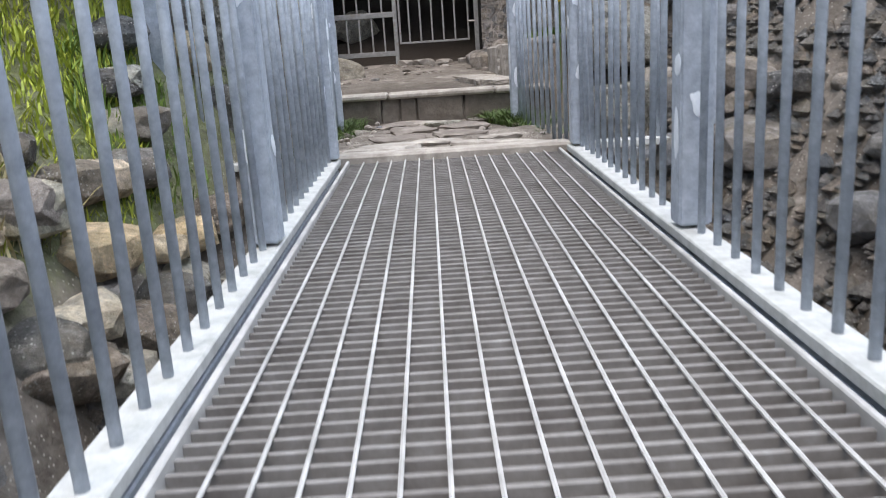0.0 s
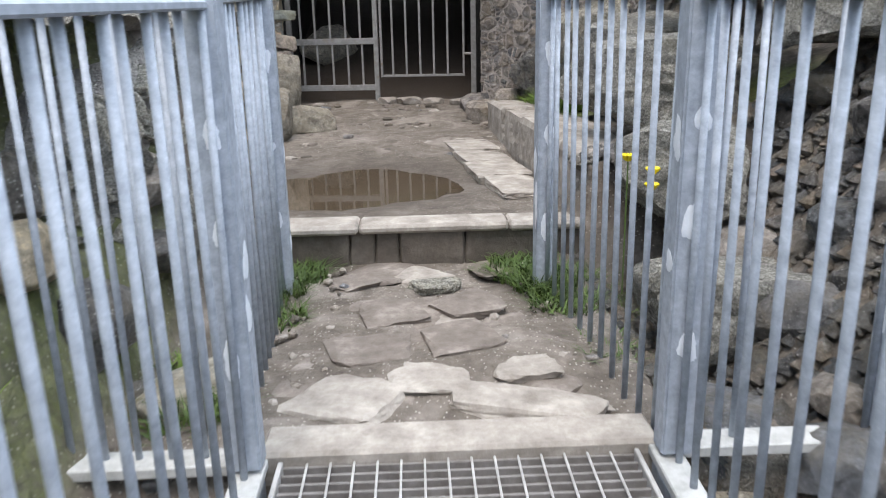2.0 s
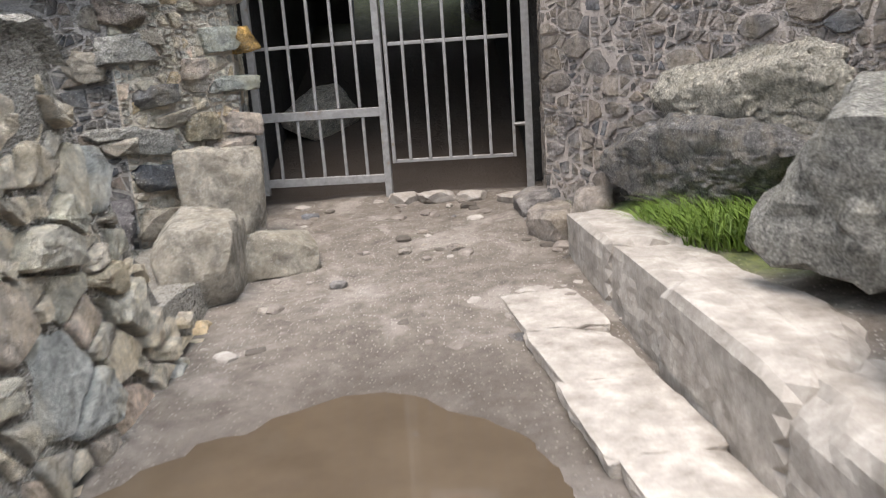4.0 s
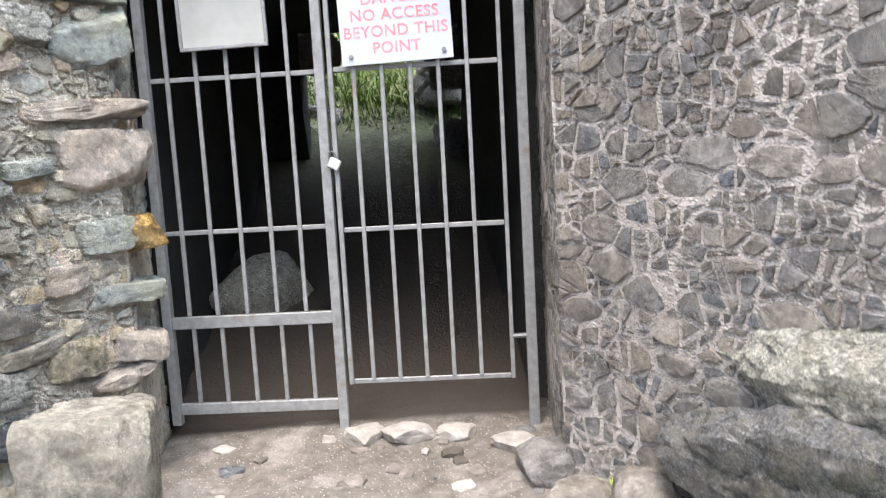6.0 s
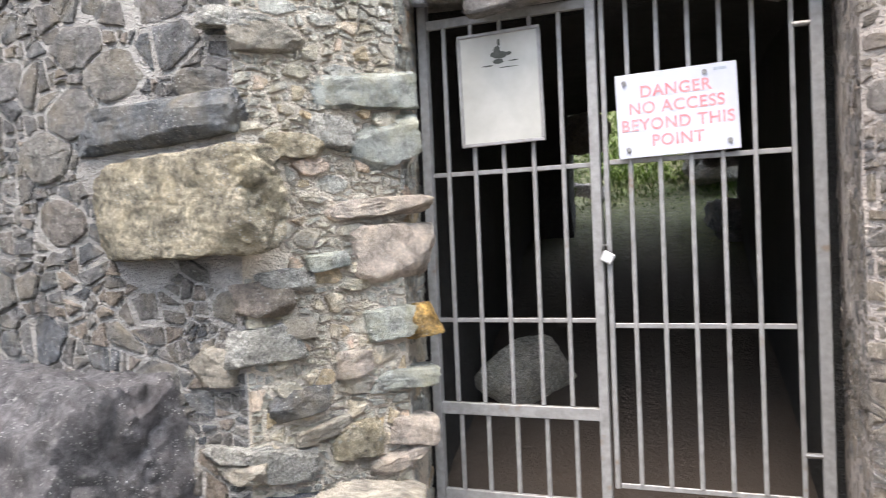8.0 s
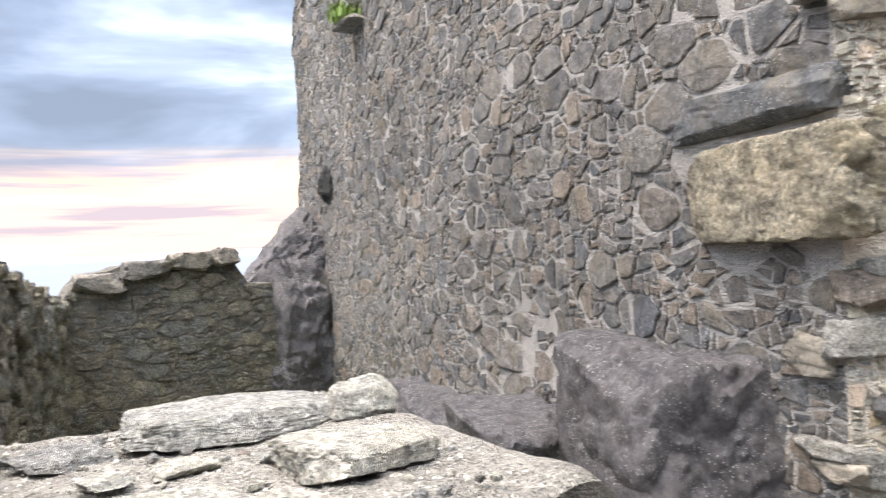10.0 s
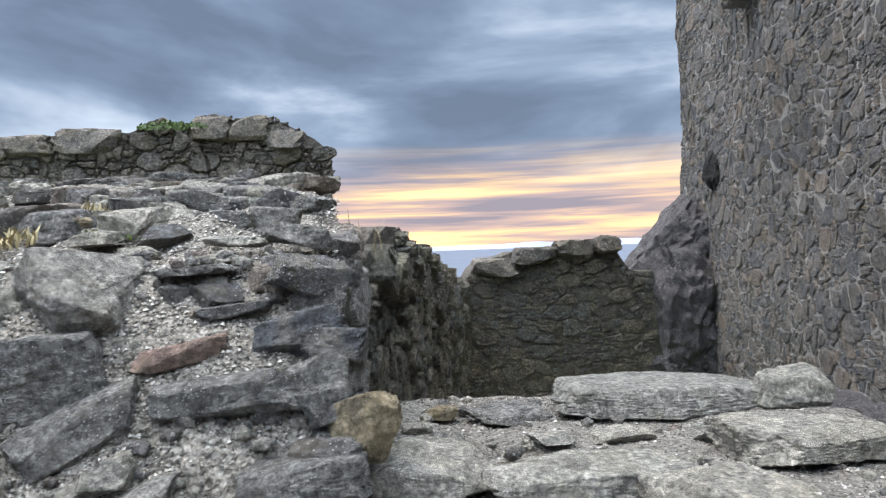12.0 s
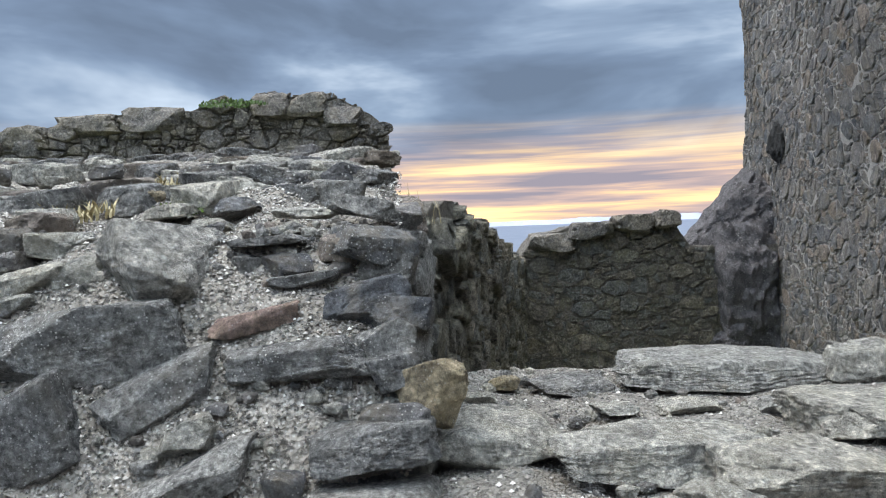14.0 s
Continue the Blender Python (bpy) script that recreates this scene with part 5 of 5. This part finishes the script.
bedded("grey_stone", (-1.503, 5.801, 1.900), (0.109, 0.156, 0.071), mat_grey_fine, 911, "rough dark stone at the rubble edge", 0, 6, True)
bedded("grey_stone", (-1.448, 5.826, 1.836), (0.079, 0.113, 0.068), mat_slate, 913, "grey stone at the rubble edge", 6, 12, True)
bedded("grey_stone", (-1.409, 5.842, 1.793), (0.061, 0.087, 0.070), mat_slate, 914, "greenish split stone under the rubble edge", 10, 18, True)
bedded("ochre_stone", (-1.389, 5.912, 1.772), (0.079, 0.099, 0.089), mat_ochre_fine, 925, "crumbly yellow stone at the rubble foot", 0, -30, False)
bedded("grey_stone", (-1.584, 5.812, 1.991), (0.124, 0.155, 0.080), mat_grey_fine, 912, "flat-topped grey stone at the rubble edge", 20, -14, True)
bedded("grey_stone", (-1.580, 5.751, 1.986), (0.066, 0.082, 0.057), mat_grey_fine, 926, "pointed grey stone at the rubble edge", 40, -20, True)
bedded("grey_stone", (-1.862, 5.783, 2.069), (0.129, 0.161, 0.044), mat_slate, 916, "flat dark stone on the rubble crest", 10, -10, True)
bedded("grey_stone", (-1.829, 5.660, 2.061), (0.111, 0.139, 0.025), mat_slab, 917, "flat pale stone on the rubble crest", 0, -3, True)
bedded("grey_stone", (-2.035, 5.620, 2.107), (0.065, 0.081, 0.049), mat_slate, 918, "dark block on the rubble crest", 15, 0, True)
bedded("grey_stone", (-2.081, 5.465, 2.116), (0.116, 0.145, 0.050), mat_slab, 927, "grey boulder on the rubble crest", 0, -5, False)
bedded("grey_stone", (-1.894, 5.491, 2.076), (0.085, 0.106, 0.040), mat_grey_fine, 928, "rounded stone on the rubble crest", 0, 6, False)
bedded("ochre_stone", (-2.065, 5.248, 2.113), (0.071, 0.089, 0.052), mat_ochre_fine, 924, "yellowish stone on the rubble crest", 20, 10, True)
bedded("grey_stone", (-2.366, 5.242, 2.173), (0.102, 0.127, 0.041), mat_slab, 929, "flat stone on the rubble crest", 0, 10, True)
bedded("grey_stone", (-2.404, 5.504, 2.181), (0.162, 0.203, 0.049), mat_slate, 930, "flat dark stone on the rubble crest", 0, -6, True)
bedded("grey_stone", (-1.566, 5.579, 1.970), (0.044, 0.055, 0.033), mat_slate, 919, "small dark cube of stone", 30, 0, True)
bedded("grey_stone", (-1.566, 5.654, 1.970), (0.060, 0.086, 0.042), mat_grey_fine, 920, "small rough stone in the grit", 0, 0, False)
bedded("grey_stone", (-1.538, 5.687, 1.939), (0.078, 0.130, 0.027), mat_slate, 931, "thin dark slab set in the grit", 0, 8, True)
bedded("grey_stone", (-1.676, 5.629, 2.027), (0.083, 0.104, 0.019), mat_slab, 932, "thin flat slab near the rubble crest", 0, 0, True)
bedded("grey_stone", (-1.600, 5.610, 2.008), (0.102, 0.145, 0.017), mat_slate, 938, "thin flat slab near the rubble crest", 0, 3, True)
bedded("grey_stone", (-1.553, 5.213, 1.956), (0.083, 0.119, 0.048), mat_slab, 921, "pale grey stone in the rubble", 0, 14, True)
bedded("grey_stone", (-1.557, 5.289, 1.960), (0.063, 0.090, 0.057), mat_slab, 922, "pale grey stone in the rubble", 20, 20, True)
bedded("grey_stone", (-1.630, 5.226, 2.017), (0.109, 0.136, 0.046), mat_slab, 923, "pale flat stone in the rubble", 10, -5, True)
bedded("grey_stone", (-1.520, 5.194, 1.919), (0.061, 0.087, 0.031), mat_slab, 939, "pale flat stone in the rubble", 0, 5, True)
bedded("grey_stone", (-1.580, 5.157, 1.986), (0.048, 0.061, 0.040), mat_grey_fine, 940, "rough grey stone in the rubble", 0, 0, True)
bedded("grey_stone", (-1.745, 5.477, 2.042), (0.064, 0.080, 0.027), mat_slab, 941, "small pale stone in the rubble", 10, 0, True)
bedded("grey_stone", (-1.893, 5.350, 2.076), (0.090, 0.112, 0.030), mat_slab, 942, "flat pale stone in the rubble", -10, 4, True)
bedded("grey_stone", (-1.299, 5.673, 1.655), (0.046, 0.058, 0.040), mat_grey_fine, 943, "small stone low in the rubble face", 0, -10, True)
bedded("grey_stone", (-1.404, 5.752, 1.786), (0.043, 0.054, 0.029), mat_slate, 944, "small dark stone in the rubble face", 0, -10, True)
bedded("flat_slab", (-1.953, 6.240, 1.640), (0.154, 0.193, 0.034), mat_slate, 950, "small flat slab lying on the wall top", 0, 2, True)
bedded("flat_slab", (-2.035, 6.606, 1.640), (0.293, 0.533, 0.079), mat_slab_dark, 951, "long flat grey slab lying on the wall top", 4, -3, True)
bedded("flat_slab", (-1.707, 6.426, 1.640), (0.102, 0.127, 0.022), mat_slab, 952, "thin broken slate in the grit", 20, 0, True)
bedded("flat_slab", (-1.664, 6.623, 1.640), (0.088, 0.147, 0.027), mat_slab_dark, 953, "low stone edge bedded in the grit", -10, 0, True)
bedded("pale_slab", (-1.916, 6.922, 1.658), (0.149, 0.186, 0.096), mat_slab, 954, "pale lichened stone at the end of the wall top", 0, 0, True)
bedded("pale_slab", (-1.515, 6.714, 1.658), (0.229, 0.327, 0.075), mat_slab, 955, "broad pale lichened slab along the wall top", 20, -3, True)
bedded("pale_slab", (-1.364, 6.266, 1.658), (0.192, 0.349, 0.075), mat_slab, 956, "broad pale slab along the wall front", 4, -2, True)
bedded("pale_slab", (-1.239, 6.420, 1.657), (0.160, 0.267, 0.075), mat_slab, 957, "pale broken slab along the wall front", -8, -2, True)
bedded("grey_stone", (-1.207, 6.287, 1.640), (0.075, 0.094, 0.031), mat_slab, 958, "rounded stone on the wall front", 0, 0, False)
bedded("pale_slab", (-1.470, 6.014, 1.658), (0.205, 0.241, 0.075), mat_slab, 910, "pale flat slab dimpled on top", -4, -3, True)
bedded("grey_stone", (-2.000, 6.090, 1.640), (0.061, 0.076, 0.033), mat_ochre_fine, 959, "small yellowish stone on the wall top", 0, 0, True)
bedded("grey_stone", (-1.706, 6.280, 1.640), (0.074, 0.092, 0.018), mat_slab, 960, "small flat stone in the gritty wall top", 10, 0, True)
bedded("grey_stone", (-1.865, 6.018, 1.640), (0.060, 0.075, 0.019), mat_slab, 961, "small flat stone in the gritty wall top", -10, 0, True)
rng = random.Random(33)
for i in range(46):
    x = -rng.uniform(1.38, 2.5)
    z = rng.uniform(1.56, max(1.6, heap(x) - 0.03))
    w = rng.uniform(0.09, 0.2)
    rock("rubble_stone", (x, 5.845 + rng.uniform(-0.02, 0.015), z), (w, 0.12, w * rng.uniform(0.4, 0.7)), rng.choice((mat_slate, mat_grey_fine, mat_slab_dark)), 2400 + i, "rough stone in the broken end of the rubble", "stone", (0, rng.uniform(-12, 12), rng.uniform(-12, 12)), "stones in the rubble end", 4, rough=0.06)
rng = random.Random(31)
for i in range(380):
    x, y = -1.25 - 3.0 * rng.random() ** 1.2, rng.uniform(4.0, 5.8)
    if -2.0 < x and 5.15 < y:
        continue
    w = rng.uniform(0.06, 0.2)
    heap_stone("rubble_stone", x, y, w, w * rng.uniform(0.6, 1.0), w * rng.uniform(0.3, 0.6), rng.choice((mat_slate, mat_grey, mat_slab, mat_grey)), 1000 + i, "rough grey stone bedded in the rubble slope", 0.0, rng.uniform(0, 90), rng.uniform(-10, 10))
for i in range(360):
    if i % 3:
        x, y = rng.uniform(-1.7, -1.12), rng.uniform(5.1, 5.8)
    else:
        x, y = rng.uniform(-2.2, -1.25), rng.uniform(5.95, 6.92)
    w = rng.uniform(0.012, 0.035)
    z = (heap(x) if y < 5.83 else LEDGE) + 0.008
    rock("grit_pebble", (x, y, z), (w, w * 0.8, w * 0.7), rng.choice((mat_slate, mat_slab, mat_grey)), 1200 + i, "tiny stone in the gritty mortar", "pebble", (0, 0, rng.uniform(0, 90)), "pebbles in the mortar", 1, False)
verts, faces = [], []
for i in range(56000):
    if i % 9:
        x, y = -1.08 - 1.3 * rng.random() ** 1.5, rng.uniform(4.95, 5.86)
        z = heap(x) + 0.05 * noise.noise((x * 3, y * 3, 6)) + 0.03 * noise.noise((x * 8, y * 8, 6)) + 0.012 * noise.noise((x * 24, y * 24, 6)) - 0.012
    else:
        x, y = rng.uniform(-2.22, -1.22), rng.uniform(5.86, 6.95)
        z = LEDGE + 0.03 * noise.noise((x * 4, y * 4, 2)) + 0.014 * noise.noise((x * 14, y * 14, 2))
    w = 0.0012 + 0.0045 * rng.random() ** 3
    k = len(verts)
    for dx, dy, dz in ((1, 0, 0), (0.2, 0.9, 0.1), (-0.9, 0.3, 0), (-0.3, -0.9, -0.1), (0.1, 0.1, 0.9)):
        verts.append((x + w * dx * rng.uniform(0.7, 1.3), y + w * dy * rng.uniform(0.7, 1.3), z + w * dz))
    faces += [(k + a, k + b, k + 4) for a, b in ((0, 1), (1, 2), (2, 3), (3, 0))]
tagged(raw("grit", verts, faces, mat_grains), "shell and stone grit standing out of the mortar", "grit", kind="stuff")
tuft("grass", (-1.92, 5.13, 2.1), 0.09, 0.04, 160, mat_dry, 65, "dry straw-coloured grass in the rubble", 0.9, 0.003, lambda x, y: heap(x) + 0.01)
tuft("grass", (-2.3, 5.25, 2.1), 0.08, 0.05, 120, mat_dry, 66, "dry straw-coloured grass in the rubble", 0.9, 0.003, lambda x, y: heap(x) + 0.01)
tuft("grass", (-1.95, 5.36, 2.1), 0.06, 0.022, 140, mat_grass, 67, "small green plants in the rubble", 0.9, 0.004, lambda x, y: heap(x) + 0.01)
tuft("grass", (-3.2, 5.85, 2.05), 0.18, 0.22, 30, mat_dry, 68, "thin dry stalks on the wall top", 0.5, 0.002)

# ---- banks beside the bridge ----
rng = random.Random(51)
for i in range(260):
    if rng.random() < 0.5:
        x, y = rng.uniform(0.95, 2.9), rng.uniform(-0.6, 5.6)
        mat = rng.choice((mat_dark, mat_grey, mat_dark))
    else:
        x, y = -rng.uniform(0.75, 2.4), rng.uniform(-0.4, 5.1)
        mat = rng.choice((mat_dark, mat_warm, mat_grey))
    z = land(x, y)
    if x < -1 and z > -0.35 and y < 3.9 and rng.random() < 0.75:
        continue
    w = rng.uniform(0.08, 0.42)
    rock("bank_stone", (x, y, z + 0.02), (w, w * rng.uniform(0.6, 1), w * rng.uniform(0.4, 0.8)), mat, 1500 + i, "rough brown stone on the bank beside the bridge", "stone", (rng.uniform(-15, 15), rng.uniform(-15, 15), rng.uniform(0, 180)), "stones of the bank", 2)
for i in range(120):
    x, y = rng.uniform(-1.35, 0.9) if i < 50 else rng.uniform(-1.4, -0.75), rng.uniform(0.3, 3.7)
    w = rng.uniform(0.1, 0.4)
    rock("gully_stone", (x, y, land(x, y) + 0.02), (w, w * 0.8, w * 0.5), rng.choice((mat_dark, mat_warm, mat_grey)), 1800 + i, "dark stone in the gully under the bridge", "stone", (0, 0, rng.uniform(0, 180)), "stones of the gully", 2)
verts, faces = [], []
for i in range(9000):
    x, y = rng.uniform(0.8, 3.0), rng.uniform(-0.8, 5.7)
    w = rng.uniform(0.015, 0.065)
    z = land(x, y) + 0.02
    k = len(verts)
    for dx, dy, dz in ((1, 0, 0), (0.2, 0.9, 0.1), (-0.9, 0.3, 0), (-0.3, -0.9, -0.1), (0.1, 0.1, 0.8), (0, 0, -0.8)):
        verts.append((x + w * dx * rng.uniform(0.7, 1.2), y + w * dy * rng.uniform(0.7, 1.2), z + w * dz))
    faces += [(k + a, k + b, k + 4) for a, b in ((0, 1), (1, 2), (2, 3), (3, 0))] + [(k + b, k + a, k + 5) for a, b in ((0, 1), (1, 2), (2, 3), (3, 0))]
tagged(raw("gravel", verts, faces, mat_grey_far), "loose grey gravel on the rocky bank", "gravel", kind="stuff")
for i, (x, y, z, w) in enumerate(((1.35, 6.0, 0.9, 0.8), (1.5, 6.9, 0.95, 0.9), (1.25, 5.3, 0.55, 0.7), (1.9, 6.3, 1.6, 1.0), (2.1, 5.3, 1.4, 1.0), (1.25, 4.6, 0.1, 0.6), (-1.35, 4.75, 0.65, 0.6), (-1.15, 5.15, 0.5, 0.55), (-1.5, 4.3, 0.4, 0.6), (-1.25, 5.3, 1.05, 0.5), (-1.9, 4.6, 1.1, 0.7))):
    rock("bank_boulder", (x, y, z), (w, w * 0.9, w * 0.62), mat_slab_dark, 1900 + i, "large rough boulder on the bank", "boulder", (0, 0, i * 37), "boulders of the bank", 4, rough=0.08)
for i, (x, y, r, h, n, m) in enumerate(((-1.45, 2.9, 0.45, 0.11, 2200, mat_bright), (-1.75, 3.6, 0.45, 0.11, 2000, mat_bright), (-1.5, 2.2, 0.4, 0.11, 1500, mat_bright), (-2.1, 2.9, 0.5, 0.2, 1400, mat_grass), (-1.25, 3.3, 0.3, 0.16, 600, mat_grass), (-1.3, 1.6, 0.4, 0.2, 700, mat_grass), (-1.15, 2.4, 0.3, 0.3, 260, mat_dry))):
    tuft("grass", (x, y, 0.5), r, h, n, m, 70 + i, "yellow-green grass on the bank beside the bridge", 0.8, 0.005, land)
for i, (x, y, r, h, n, m, lab) in enumerate(((1.35, 7.9, 0.35, 0.22, 1800, mat_grass, "green grass at the foot of the wall"), (1.15, 8.25, 0.2, 0.16, 800, mat_grass, "green grass at the foot of the wall"), (-0.56, 5.30, 0.12, 0.17, 200, mat_weed, "weeds growing against the step"), (-0.62, 4.8, 0.14, 0.13, 160, mat_weed, "weeds along the railing foot"), (0.50, 5.28, 0.17, 0.17, 320, mat_weed, "weeds growing against the step"), (0.62, 4.85, 0.16, 0.15, 260, mat_weed, "weeds along the railing foot"), (0.72, 4.4, 0.14, 0.12, 160, mat_weed, "weeds along the railing foot"), (0.72, 9.0, 0.12, 0.08, 120, mat_bright, "small plants at the wall foot"), (-0.8, 4.4, 0.18, 0.16, 200, mat_grass, "weeds behind the railing"), (0.95, 5.2, 0.2, 0.18, 240, mat_weed, "weeds behind the railing"), (0.40, 5.33, 0.12, 0.10, 200, mat_weed, "weeds growing against the step"), (0.58, 5.1, 0.16, 0.20, 300, mat_weed, "weeds along the railing foot"), (-0.66, 5.1, 0.14, 0.2, 220, mat_weed, "weeds along the railing foot"), (-0.75, 4.0, 0.15, 0.2, 200, mat_weed, "weeds behind the railing"), (1.05, 9.0, 0.12, 0.12, 150, mat_bright, "small plants at the wall foot"), (0.70, 9.55, 0.05, 0.1, 60, mat_bright, "small plants at the wall foot"))):
    tuft("weeds", (x, y, 0), r, h * (0.62 if y < 5.6 else 0.85), int(n * 1.6), m, 90 + i, lab, 1.9, 0.004, land)
for i, (x, y, z) in enumerate(((0.74, 4.39, 0.74), (0.83, 4.39, 0.69), (0.82, 4.36, 0.64))):
    fl = tagged(empty("dandelion", (x, y, z)), "yellow dandelion flower on a thin stalk", "flower", "dandelions by the railing")
    part("stalk", rod((0, 0, -0.5), (0, 0, 0), 0.003, 5), mat_weed, fl)
    bm = bmesh.new()
    for k in range(14):
        a = k * 0.449
        q = bmesh.ops.create_cone(bm, cap_ends=True, segments=4, radius1=0.008, radius2=0.004, depth=0.028, matrix=pose(0.014 * math.cos(a), 0.014 * math.sin(a), 0.008, 0, 50, math.degrees(a)))
    part("petals", bm, mat_petal, fl)
